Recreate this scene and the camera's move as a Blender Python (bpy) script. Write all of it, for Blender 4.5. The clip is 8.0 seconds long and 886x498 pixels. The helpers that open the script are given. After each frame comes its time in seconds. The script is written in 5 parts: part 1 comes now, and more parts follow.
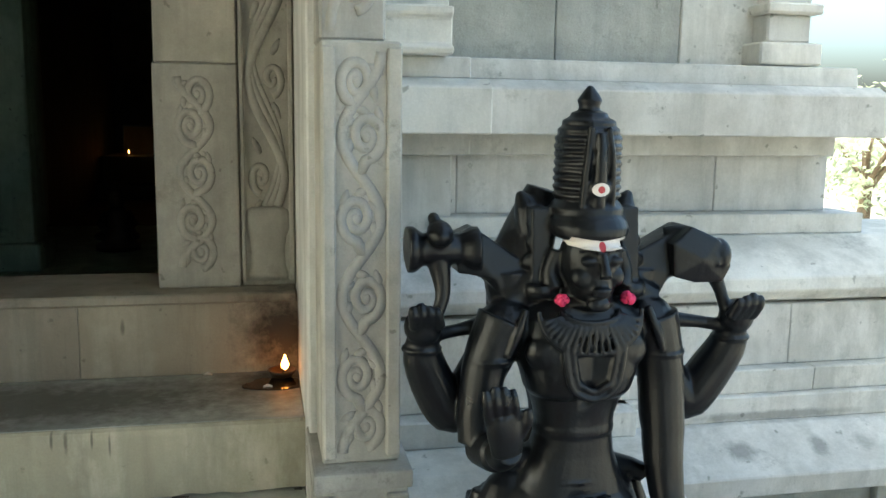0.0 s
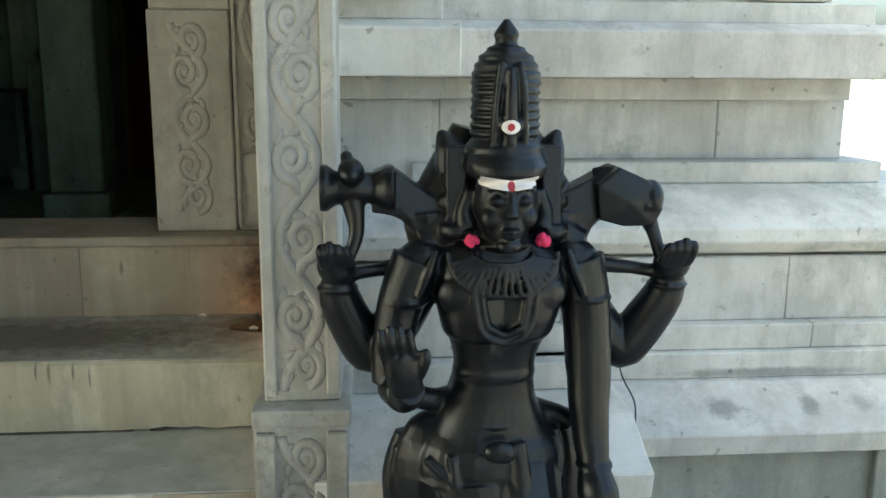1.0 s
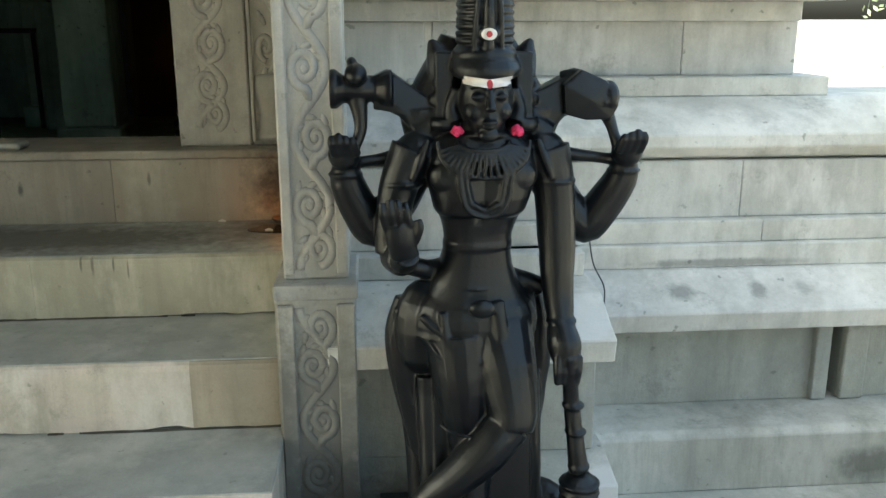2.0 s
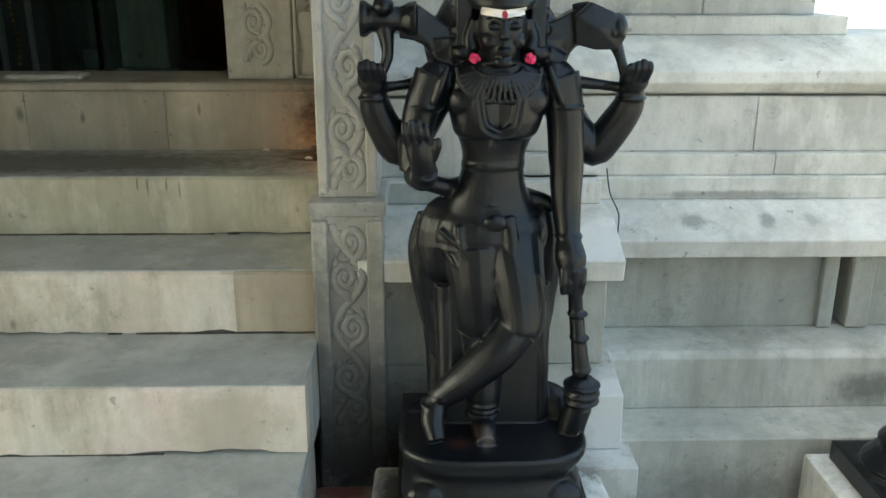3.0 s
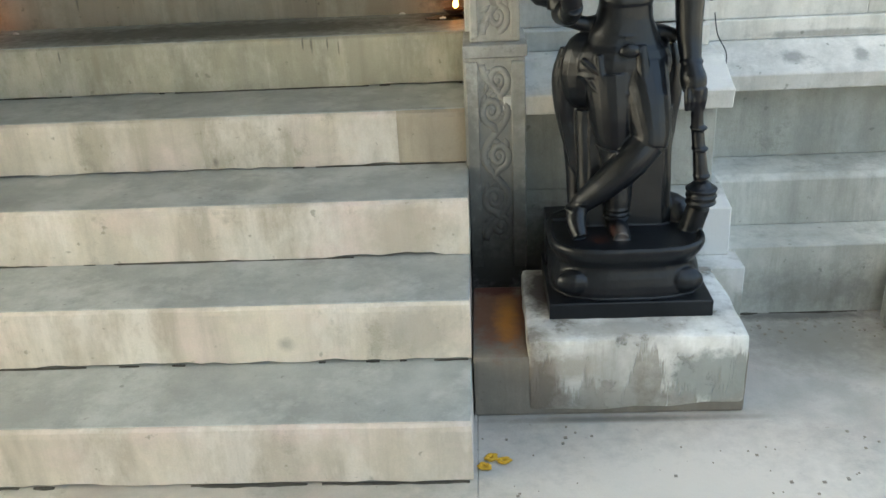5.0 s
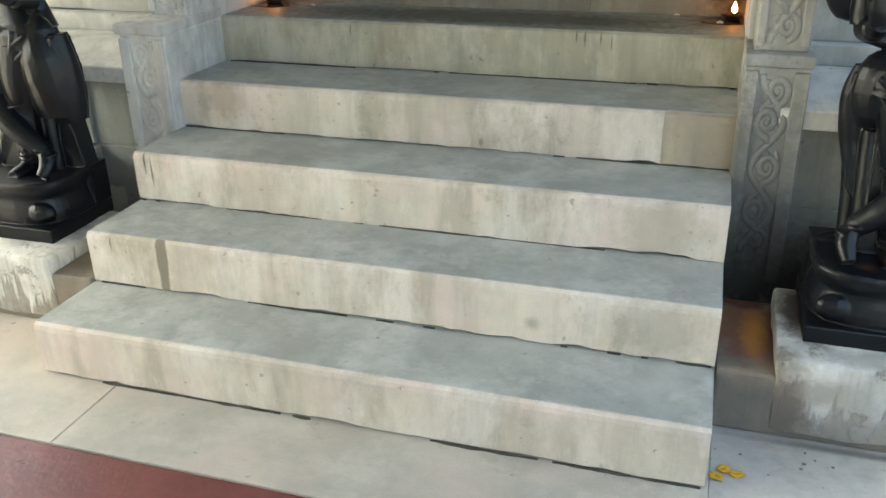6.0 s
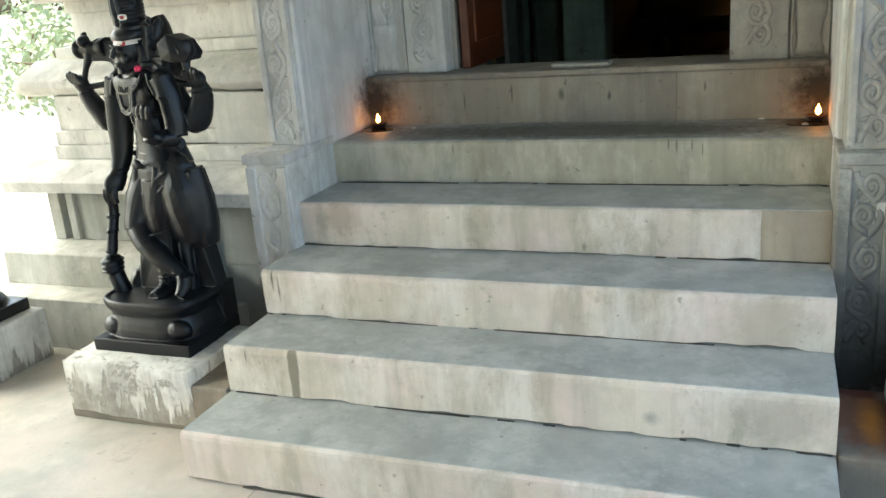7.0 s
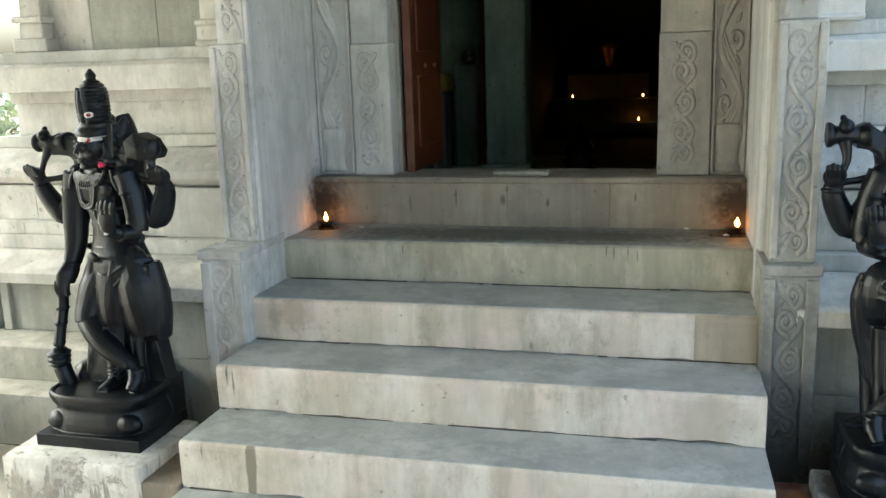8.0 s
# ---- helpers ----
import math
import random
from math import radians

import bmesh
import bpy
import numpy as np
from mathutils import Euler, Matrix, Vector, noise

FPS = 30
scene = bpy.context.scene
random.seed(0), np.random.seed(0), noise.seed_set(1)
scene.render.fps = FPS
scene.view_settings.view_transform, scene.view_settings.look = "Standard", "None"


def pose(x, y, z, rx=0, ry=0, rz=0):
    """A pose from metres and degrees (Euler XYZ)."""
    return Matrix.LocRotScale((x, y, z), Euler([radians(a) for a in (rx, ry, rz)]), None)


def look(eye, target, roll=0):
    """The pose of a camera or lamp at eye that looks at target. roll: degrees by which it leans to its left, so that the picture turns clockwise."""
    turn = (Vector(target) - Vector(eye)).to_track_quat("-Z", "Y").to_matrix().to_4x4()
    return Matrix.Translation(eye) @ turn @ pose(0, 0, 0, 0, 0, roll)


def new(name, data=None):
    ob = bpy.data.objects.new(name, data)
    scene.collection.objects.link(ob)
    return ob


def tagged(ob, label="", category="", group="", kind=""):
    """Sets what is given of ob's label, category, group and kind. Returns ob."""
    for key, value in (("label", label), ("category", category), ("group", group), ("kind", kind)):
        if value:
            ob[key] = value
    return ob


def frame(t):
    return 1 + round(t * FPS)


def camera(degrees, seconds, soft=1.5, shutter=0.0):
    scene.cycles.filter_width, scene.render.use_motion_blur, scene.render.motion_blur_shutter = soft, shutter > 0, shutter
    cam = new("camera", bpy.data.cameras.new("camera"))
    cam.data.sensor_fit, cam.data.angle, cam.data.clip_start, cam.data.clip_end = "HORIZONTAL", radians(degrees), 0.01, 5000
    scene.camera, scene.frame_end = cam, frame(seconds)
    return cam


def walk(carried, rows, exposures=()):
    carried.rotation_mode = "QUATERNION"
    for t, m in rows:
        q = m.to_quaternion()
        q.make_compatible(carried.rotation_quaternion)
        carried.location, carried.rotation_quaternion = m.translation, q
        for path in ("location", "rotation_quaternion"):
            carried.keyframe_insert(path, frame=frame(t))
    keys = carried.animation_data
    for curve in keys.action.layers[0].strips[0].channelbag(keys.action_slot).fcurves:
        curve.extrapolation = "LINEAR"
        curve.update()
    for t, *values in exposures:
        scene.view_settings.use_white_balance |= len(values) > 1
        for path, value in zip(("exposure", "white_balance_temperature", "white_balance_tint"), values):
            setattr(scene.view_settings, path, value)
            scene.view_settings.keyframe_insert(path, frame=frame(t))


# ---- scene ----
cam = camera(54.0, 8.0)
PATH = [
    (0, (-0.098, -1.451, 1.714), (0.307, 0.485, 1.414), 0.8),
    (0.5, (0.114, -1.453, 1.698), (0.379, 0.504, 1.382), 2.2),
    (1, (0.247, -1.486, 1.681), (0.413, 0.467, 1.284), 0.4),
    (1.5, (0.257, -1.602, 1.649), (0.413, 0.344, 1.215), 0.4),
    (1.7, (0.239, -1.711, 1.641), (0.407, 0.225, 1.166), -0.0),
    (2.8, (0.261, -1.95, 1.594), (0.352, -0.04, 1.009), 0.1),
    (3, (0.299, -2.025, 1.595), (0.349, -0.124, 0.975), 0.2),
    (3.5, (0.306, -2.165, 1.585), (0.307, -0.283, 0.907), -0.6),
    (3.9, (0.287, -2.248, 1.581), (0.295, -0.377, 0.873), 0.5),
    (4, (0.264, -2.287, 1.581), (0.291, -0.421, 0.863), 0.1),
    (4.2, (0.236, -2.337, 1.576), (0.283, -0.483, 0.828), -0.5),
    (5.5, (-0.062, -2.616, 1.539), (-0.38, -0.829, 0.7), -3.1),
    (6, (-0.109, -2.64, 1.569), (-0.651, -0.902, 0.74), -0.8),
    (6.5, (-0.152, -2.729, 1.602), (-0.764, -0.974, 0.864), -2.6),
    (7, (-0.198, -2.858, 1.647), (-0.907, -1.086, 1.05), -4.7),
    (7.5, (-0.268, -2.947, 1.694), (-0.917, -1.123, 1.194), -5.7),
    (8, (-0.364, -3.067, 1.745), (-0.856, -1.174, 1.331), -1.8),
]
walk(cam, [(t, look(eye, target, roll)) for t, eye, target, roll in PATH],
     exposures=[(0.0, 2.5, 6550, -9), (1.5, 2.52, 6780, -9), (3.5, 2.6, 7050, -8), (5.5, 2.78, 6950, -4), (6.2, 2.78, 6500, -6), (8.0, 2.72, 6220, -6)])

# ---- world, sun and exposure ----
world = bpy.data.worlds.new("sky")
scene.world = world
world.use_nodes = True
wn = world.node_tree
sky = wn.nodes.new("ShaderNodeTexSky")
sky.sky_type = "NISHITA"
sky.sun_disc = False
sky.sun_elevation = radians(48)
sky.sun_rotation = radians(259)
sky.air_density, sky.dust_density, sky.ozone_density = 0.8, 7.0, 1.0
bg = wn.nodes["Background"]
bg.inputs["Strength"].default_value = 0.15
wn.links.new(sky.outputs[0], bg.inputs[0])
sun = new("sun", bpy.data.lights.new("sun", "SUN"))
sun.data.energy, sun.data.angle, sun.data.color = 0.45, radians(20), (1.0, 0.97, 0.92)
sun.matrix_world = look((-8, -1.6, 9.5), (0, 0, 0))


# ---- materials ----
def nodes(name, rough=0.8, metal=0.0):
    mat = bpy.data.materials.new(name)
    mat.use_nodes = True
    nt = mat.node_tree
    b = nt.nodes["Principled BSDF"]
    b.inputs["Roughness"].default_value = rough
    b.inputs["Metallic"].default_value = metal
    return mat, nt, b


def noise_tex(nt, co, scale, detail=6, rough=0.6):
    n = nt.nodes.new("ShaderNodeTexNoise")
    n.inputs["Scale"].default_value = scale
    n.inputs["Detail"].default_value = detail
    n.inputs["Roughness"].default_value = rough
    nt.links.new(co, n.inputs["Vector"])
    return n.outputs["Fac"]


def ramp(nt, fac, lo, hi, c0=(0, 0, 0, 1), c1=(1, 1, 1, 1)):
    r = nt.nodes.new("ShaderNodeValToRGB")
    r.color_ramp.elements[0].position, r.color_ramp.elements[1].position = lo, hi
    r.color_ramp.elements[0].color, r.color_ramp.elements[1].color = c0, c1
    nt.links.new(fac, r.inputs[0])
    return r.outputs[0]


def mix(nt, fac, a, b, mode="MIX"):
    m = nt.nodes.new("ShaderNodeMix")
    m.data_type, m.blend_type = "RGBA", mode
    for sock, v in ((m.inputs[0], fac), (m.inputs[6], a), (m.inputs[7], b)):
        if isinstance(v, (int, float)):
            sock.default_value = v
        elif isinstance(v, tuple):
            sock.default_value = (*v, 1)
        else:
            nt.links.new(v, sock)
    return m.outputs[2]


def maths(nt, op, a, b=0.0):
    m = nt.nodes.new("ShaderNodeMath")
    m.operation = op
    for sock, v in ((m.inputs[0], a), (m.inputs[1], b)):
        if isinstance(v, (int, float)):
            sock.default_value = v
        else:
            nt.links.new(v, sock)
    return m.outputs[0]


def bump(nt, b, height, strength=0.4, dist=0.01):
    n = nt.nodes.new("ShaderNodeBump")
    n.inputs["Strength"].default_value = strength
    n.inputs["Distance"].default_value = dist
    nt.links.new(height, n.inputs["Height"])
    nt.links.new(n.outputs[0], b.inputs["Normal"])


def coords(nt):
    return nt.nodes.new("ShaderNodeNewGeometry").outputs["Position"]


def stretched(nt, co, sx, sy, sz):
    m = nt.nodes.new("ShaderNodeMapping")
    m.inputs["Scale"].default_value = (sx, sy, sz)
    nt.links.new(co, m.inputs["Vector"])
    return m.outputs[0]


def spots(nt, col, co, items):
    """Stains and toned patches with places of their own: (centre, radii, colour, strength, softness), with a ragged
    outline.
    """
    rag = noise_tex(nt, co, 22, 5, 0.7)
    for c, r, tone, strength, soft in items:
        v = nt.nodes.new("ShaderNodeVectorMath")
        v.operation = "SUBTRACT"
        nt.links.new(co, v.inputs[0])
        v.inputs[1].default_value = c
        d = nt.nodes.new("ShaderNodeVectorMath")
        d.operation = "DIVIDE"
        nt.links.new(v.outputs[0], d.inputs[0])
        d.inputs[1].default_value = r
        ln = nt.nodes.new("ShaderNodeVectorMath")
        ln.operation = "LENGTH"
        nt.links.new(d.outputs[0], ln.inputs[0])
        dist = maths(nt, "ADD", ln.outputs["Value"], maths(nt, "MULTIPLY", maths(nt, "SUBTRACT", rag, 0.5), 1.1))
        fac = ramp(nt, dist, max(0.0, 1 - soft), 1.0, (strength,) * 3 + (1,), (0, 0, 0, 1))
        col = mix(nt, fac, col, tone)
    return col


def stone(name, light, dark, stain=(0.10, 0.11, 0.08), stain_amount=0.5, rough=0.78, vary=0.16, streaks=0.5, pale=None, warm=None, broad=None, relief=0.32, marks=()):
    """Weathered cut stone: mottling, fine speckle, running streaks, dark blotches and a tint for each piece."""
    mat, nt, b = nodes(name, rough)
    co = coords(nt)
    big = noise_tex(nt, co, 1.7, 4, 0.6)
    mid = noise_tex(nt, co, 9.0, 7, 0.68)
    small = noise_tex(nt, co, 38.0, 5, 0.7)
    fine = noise_tex(nt, co, 170.0, 3, 0.7)
    col = mix(nt, ramp(nt, mid, 0.34, 0.68), dark, light)
    col = mix(nt, maths(nt, "MULTIPLY", ramp(nt, small, 0.42, 0.66), 0.2), col, dark)
    patch = noise_tex(nt, stretched(nt, co, 5.0, 5.0, 1.6), 1.0, 5, 0.6)
    col = mix(nt, maths(nt, "MULTIPLY", ramp(nt, patch, 0.45, 0.62), 0.5), col, tuple(0.78 * c for c in dark))
    col = mix(nt, maths(nt, "MULTIPLY", ramp(nt, patch, 0.30, 0.46, (1, 1, 1, 1), (0, 0, 0, 1)), 0.45), col, tuple(min(0.8, 1.14 * c) for c in light))
    if warm:
        col = mix(nt, maths(nt, "MULTIPLY", ramp(nt, noise_tex(nt, stretched(nt, co, 1.3, 1.3, 2.4), 1.5, 4, 0.6), 0.45, 0.6), 0.7), col, warm)
    if broad:
        wide = noise_tex(nt, stretched(nt, co, 4.2, 4.2, 1.1), 1.0, 3, 0.55)
        col = mix(nt, maths(nt, "MULTIPLY", ramp(nt, wide, 0.50, 0.57), 0.65), col, broad)
    if pale:
        col = mix(nt, maths(nt, "MULTIPLY", ramp(nt, noise_tex(nt, stretched(nt, co, 2.5, 2.5, 1.2), 1.6, 6, 0.7), 0.47, 0.62), 0.8), col, pale)
    col = mix(nt, maths(nt, "MULTIPLY", ramp(nt, big, 0.52, 0.66), stain_amount * 0.55), col, tuple(0.5 * (a + c) for a, c in zip(dark, stain)))
    run = noise_tex(nt, stretched(nt, co, 14, 14, 1.0), 1.0, 6, 0.7)
    col = mix(nt, maths(nt, "MULTIPLY", ramp(nt, run, 0.5, 0.74), streaks), col, stain)
    blot = noise_tex(nt, co, 4.6, 9, 0.78)
    col = mix(nt, maths(nt, "MULTIPLY", ramp(nt, blot, 0.58, 0.68), stain_amount), col, stain)
    pits = noise_tex(nt, co, 26.0, 3, 0.5)
    col = mix(nt, maths(nt, "MULTIPLY", ramp(nt, pits, 0.69, 0.74), 0.6), col, stain)
    speck = ramp(nt, fine, 0.3, 0.75, (0.91, 0.91, 0.91, 1), (1.07, 1.07, 1.07, 1))
    col = mix(nt, 0.7, col, speck, "MULTIPLY")
    info = nt.nodes.new("ShaderNodeObjectInfo")
    tint = ramp(nt, info.outputs["Random"], 0.0, 1.0, (1 - vary, 1 - vary, 1 - vary * 0.8, 1), (1 + vary, 1 + vary * 0.9, 1 + vary * 0.75, 1))
    col = mix(nt, 1.0, col, tint, "MULTIPLY")
    if marks:
        col = spots(nt, col, co, marks)
    nt.links.new(col, b.inputs["Base Color"])
    nt.links.new(ramp(nt, mid, 0.2, 0.8, (rough - 0.16,) * 3 + (1,), (rough + 0.12,) * 3 + (1,)), b.inputs["Roughness"])
    bump(nt, b, maths(nt, "ADD", maths(nt, "MULTIPLY", mid, 0.9), maths(nt, "ADD", maths(nt, "MULTIPLY", small, 0.4), maths(nt, "MULTIPLY", fine, 0.15))), relief, 0.01)
    return mat


def plain(name, col, rough=0.6, metal=0.0, dark=0.75, scale=25, relief=0.15):
    mat, nt, b = nodes(name, rough, metal)
    co = coords(nt)
    n = noise_tex(nt, co, scale, 6, 0.65)
    nt.links.new(mix(nt, ramp(nt, n, 0.3, 0.7), tuple(c * dark for c in col), col), b.inputs["Base Color"])
    bump(nt, b, n, relief, 0.004)
    return mat


def glow(name, col, strength):
    mat, nt, b = nodes(name)
    b.inputs["Base Color"].default_value = (*col, 1)
    b.inputs["Emission Color"].default_value = (*col, 1)
    b.inputs["Emission Strength"].default_value = strength
    return mat


# The dark grey tints grime drips and spots, and also the dark foot zones.
SOOT, DARK_MARK, WHITEWASH, RUST = (0.012, 0.010, 0.008), (0.06, 0.06, 0.052), (0.66, 0.65, 0.62), (0.42, 0.17, 0.025)
LAMP_SOOT = [((-0.04, 1.13, 1.07), (0.17, 0.17, 0.20), SOOT, 0.96, 0.75), ((-2.09, 1.13, 1.07), (0.17, 0.17, 0.20), SOOT, 0.96, 0.75)]
# Last wall mark darkens the low courses beside the pilaster base.
M_WALL = stone("grey_granite", (0.65, 0.64, 0.595), (0.485, 0.48, 0.44), stain=(0.15, 0.16, 0.13), stain_amount=0.4, streaks=0.28, pale=(0.715, 0.70, 0.655), vary=0.07, marks=[
    ((0.885, 0.17, 0.36), (0.10, 0.13, 0.12), WHITEWASH, 0.9, 0.4), ((0.78, 0.33, 0.84), (0.13, 0.13, 0.06), WHITEWASH, 0.9, 0.35), ((1.2, 0.23, 0.08), (0.42, 0.06, 0.13), DARK_MARK, 0.5, 0.8), ((1.15, 0.52, 0.845), (0.06, 0.1, 0.028), DARK_MARK, 0.55, 0.5), ((1.38, 0.52, 0.845), (0.035, 0.1, 0.025), DARK_MARK, 0.5, 0.5),
    ((1.52, 0.52, 0.85), (0.03, 0.1, 0.03), DARK_MARK, 0.35, 0.5), ((1.3, 0.66, 0.90), (0.30, 0.1, 0.018), DARK_MARK, 0.5, 0.5), ((1.72, 0.42, 0.33), (0.14, 0.2, 0.06), DARK_MARK, 0.6, 0.6), ((0.22, 0.2, 0.22), (0.30, 0.32, 0.34), DARK_MARK, 0.93, 0.5)])
# Pilaster marks make the base darker towards its foot.
M_CARVED = stone("carved_granite", (0.53, 0.525, 0.485), (0.375, 0.37, 0.335), stain=(0.14, 0.135, 0.115), stain_amount=0.6, streaks=0.3, vary=0.08, marks=[
    ((0.10, 0.27, 0.28), (0.24, 0.3, 0.34), DARK_MARK, 0.9, 0.6), ((0.10, 0.27, 0.26), (0.24, 0.3, 0.26), (0.042, 0.038, 0.032), 0.9, 0.5), ((0.0, 0.27, 0.55), (0.05, 0.3, 0.5), DARK_MARK, 0.7, 0.7), ((0.1, 0.27, 0.60), (0.22, 0.3, 0.38), (0.15, 0.145, 0.13), 0.75, 0.6), ((-2.23, 0.27, 0.28), (0.22, 0.3, 0.24), DARK_MARK, 0.6, 0.7)] + LAMP_SOOT)
# Whitewashed copy for the left pilaster, lightened further to carry its brighter light.
M_LIMED_CARVED = stone("limed_carved_granite", (0.66, 0.65, 0.615), (0.48, 0.475, 0.445), stain=(0.19, 0.19, 0.17), stain_amount=0.8, streaks=0.45, pale=(0.76, 0.76, 0.74), vary=0.06, marks=[((-2.23, 0.27, 0.28), (0.22, 0.3, 0.24), DARK_MARK, 0.6, 0.7)] + LAMP_SOOT)
M_SILL = stone("brown_sill_stone", (0.37, 0.335, 0.27), (0.27, 0.245, 0.195), stain=(0.11, 0.10, 0.075), stain_amount=0.45, streaks=0.4, broad=(0.24, 0.205, 0.16), vary=0.1, marks=LAMP_SOOT + [((-1.14, 1.13, 1.08), (0.02, 0.05, 0.035), DARK_MARK, 0.7, 0.7), ((-0.92, 1.13, 1.07), (0.012, 0.05, 0.03), DARK_MARK, 0.8, 0.6), ((-1.38, 1.13, 1.09), (0.006, 0.05, 0.06), DARK_MARK, 0.7, 0.6), ((-0.5, 1.13, 1.10), (0.008, 0.05, 0.03), DARK_MARK, 0.6, 0.6), ((-1.62, 1.13, 1.06), (0.007, 0.05, 0.05), DARK_MARK, 0.6, 0.6)])
M_JAMB = stone("brown_grey_granite", (0.46, 0.44, 0.385), (0.33, 0.315, 0.27), stain=(0.13, 0.12, 0.10), stain_amount=0.4, streaks=0.3, vary=0.1, marks=LAMP_SOOT)
# Whitish left jamb; part of its paleness is light put into the colour.
M_JAMB_PALE = stone("limed_grey_granite", (0.68, 0.685, 0.66), (0.52, 0.525, 0.50), stain=(0.16, 0.16, 0.14), stain_amount=0.4, streaks=0.35, vary=0.06, marks=LAMP_SOOT)
RISER_MARKS = [((-0.20, -0.02, 0.47), (0.17, 0.06, 0.14), (0.40, 0.35, 0.28), 0.6, 0.5), ((-2.088, -0.02, 0.53), (0.006, 0.05, 0.05), DARK_MARK, 0.8, 0.6), ((-2.062, -0.02, 0.50), (0.005, 0.05, 0.07), DARK_MARK, 0.7, 0.6), ((-2.04, -0.343, 0.345), (0.006, 0.05, 0.04), DARK_MARK, 0.6, 0.6), ((-1.93, 0.33, 0.70), (0.10, 0.06, 0.12), (0.36, 0.30, 0.23), 0.7, 0.6),
    ((-1.838, -0.343, 0.30), (0.025, 0.06, 0.16), (0.20, 0.18, 0.13), 0.9, 0.25), ((-0.607, 0.70, 0.93), (0.005, 0.05, 0.03), DARK_MARK, 0.7, 0.6), ((-0.575, 0.70, 0.92), (0.006, 0.05, 0.035), DARK_MARK, 0.6, 0.6),
    ((-0.515, 0.70, 0.925), (0.004, 0.05, 0.03), DARK_MARK, 0.7, 0.6), ((-0.474, 0.70, 0.91), (0.004, 0.05, 0.04), DARK_MARK, 0.6, 0.6), ((-1.536, 0.70, 0.915), (0.005, 0.05, 0.03), DARK_MARK, 0.6, 0.6),
    ((-0.885, 0.33, 0.60), (0.012, 0.05, 0.02), DARK_MARK, 0.5, 0.8), ((-0.545, -0.343, 0.255), (0.03, 0.05, 0.03), DARK_MARK, 0.4, 0.8), ((-1.4, 0.70, 0.86), (0.02, 0.05, 0.10), (0.28, 0.25, 0.19), 0.7, 0.7),
    ((-2.03, 0.33, 0.68), (0.04, 0.06, 0.12), (0.27, 0.24, 0.18), 0.7, 0.7), ((-0.16, -0.343, 0.29), (0.16, 0.06, 0.12), (0.30, 0.27, 0.22), 0.55, 0.6)]
M_RISER = stone("cream_step_stone", (0.685, 0.615, 0.515), (0.555, 0.505, 0.42), stain=(0.24, 0.22, 0.165), stain_amount=0.45, streaks=0.32, pale=(0.74, 0.69, 0.62), warm=(0.69, 0.57, 0.52), broad=(0.40, 0.36, 0.285), vary=0.04, marks=RISER_MARKS)
M_RISER_TOP = stone("greenish_step_stone", (0.465, 0.44, 0.345), (0.37, 0.35, 0.265), stain=(0.20, 0.19, 0.14), stain_amount=0.45, streaks=0.45, pale=(0.56, 0.53, 0.45), broad=(0.33, 0.305, 0.235), vary=0.05, marks=RISER_MARKS)
M_RISER_DARK = stone("brown_step_stone", (0.45, 0.39, 0.30), (0.36, 0.31, 0.24), stain=(0.17, 0.15, 0.115), stain_amount=0.4, streaks=0.5, vary=0.05)
M_PLINTH = stone("rusty_plinth_stone", (0.27, 0.235, 0.185), (0.17, 0.15, 0.12), stain=(0.12, 0.10, 0.08), stain_amount=0.6, streaks=0.5, vary=0.05, marks=[
    ((0.10, -0.10, 0.205), (0.16, 0.26, 0.08), (0.17, 0.075, 0.04), 0.95, 0.5), ((0.11, -0.13, 0.205), (0.05, 0.19, 0.06), RUST, 0.95, 0.8), ((0.06, 0.08, 0.205), (0.12, 0.06, 0.06), (0.08, 0.02, 0.012), 0.9, 0.5)])
# First two marks are lamp soot; the last paints porch shade over the landing.
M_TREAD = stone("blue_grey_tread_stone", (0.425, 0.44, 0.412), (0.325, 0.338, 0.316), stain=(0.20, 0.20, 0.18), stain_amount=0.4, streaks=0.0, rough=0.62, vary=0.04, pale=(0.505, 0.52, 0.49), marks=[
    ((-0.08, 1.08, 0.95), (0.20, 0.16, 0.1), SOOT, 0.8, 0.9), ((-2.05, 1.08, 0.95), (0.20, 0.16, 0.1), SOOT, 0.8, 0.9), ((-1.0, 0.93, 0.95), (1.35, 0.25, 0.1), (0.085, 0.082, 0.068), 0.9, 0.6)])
# First floor mark paints the brighter front right area into the stone colour.
# The dark floor marks follow the plinth front, the wall foot and between.
M_FLOOR = stone("pale_floor_stone", (0.50, 0.48, 0.43), (0.39, 0.375, 0.33), stain=(0.2, 0.18, 0.15), stain_amount=0.4, streaks=0.0, rough=0.5, vary=0.05, warm=(0.50, 0.44, 0.39), marks=[((0.55, -0.75, 0.0), (0.75, 0.42, 0.3), (0.66, 0.61, 0.54), 0.75, 0.6), ((0.45, -0.385, 0.0), (0.5, 0.022, 0.1), (0.13, 0.12, 0.10), 0.75, 0.7), ((1.15, 0.05, 0.0), (0.42, 0.26, 0.1), (0.19, 0.18, 0.15), 0.75, 0.7), ((1.15, 0.21, 0.0), (0.4, 0.05, 0.1), DARK_MARK, 0.7, 0.7)])
M_RED = stone("red_floor_paint", (0.20, 0.065, 0.06), (0.14, 0.04, 0.04), stain=(0.10, 0.03, 0.03), stain_amount=0.4, streaks=0.0, rough=0.35, vary=0.05)
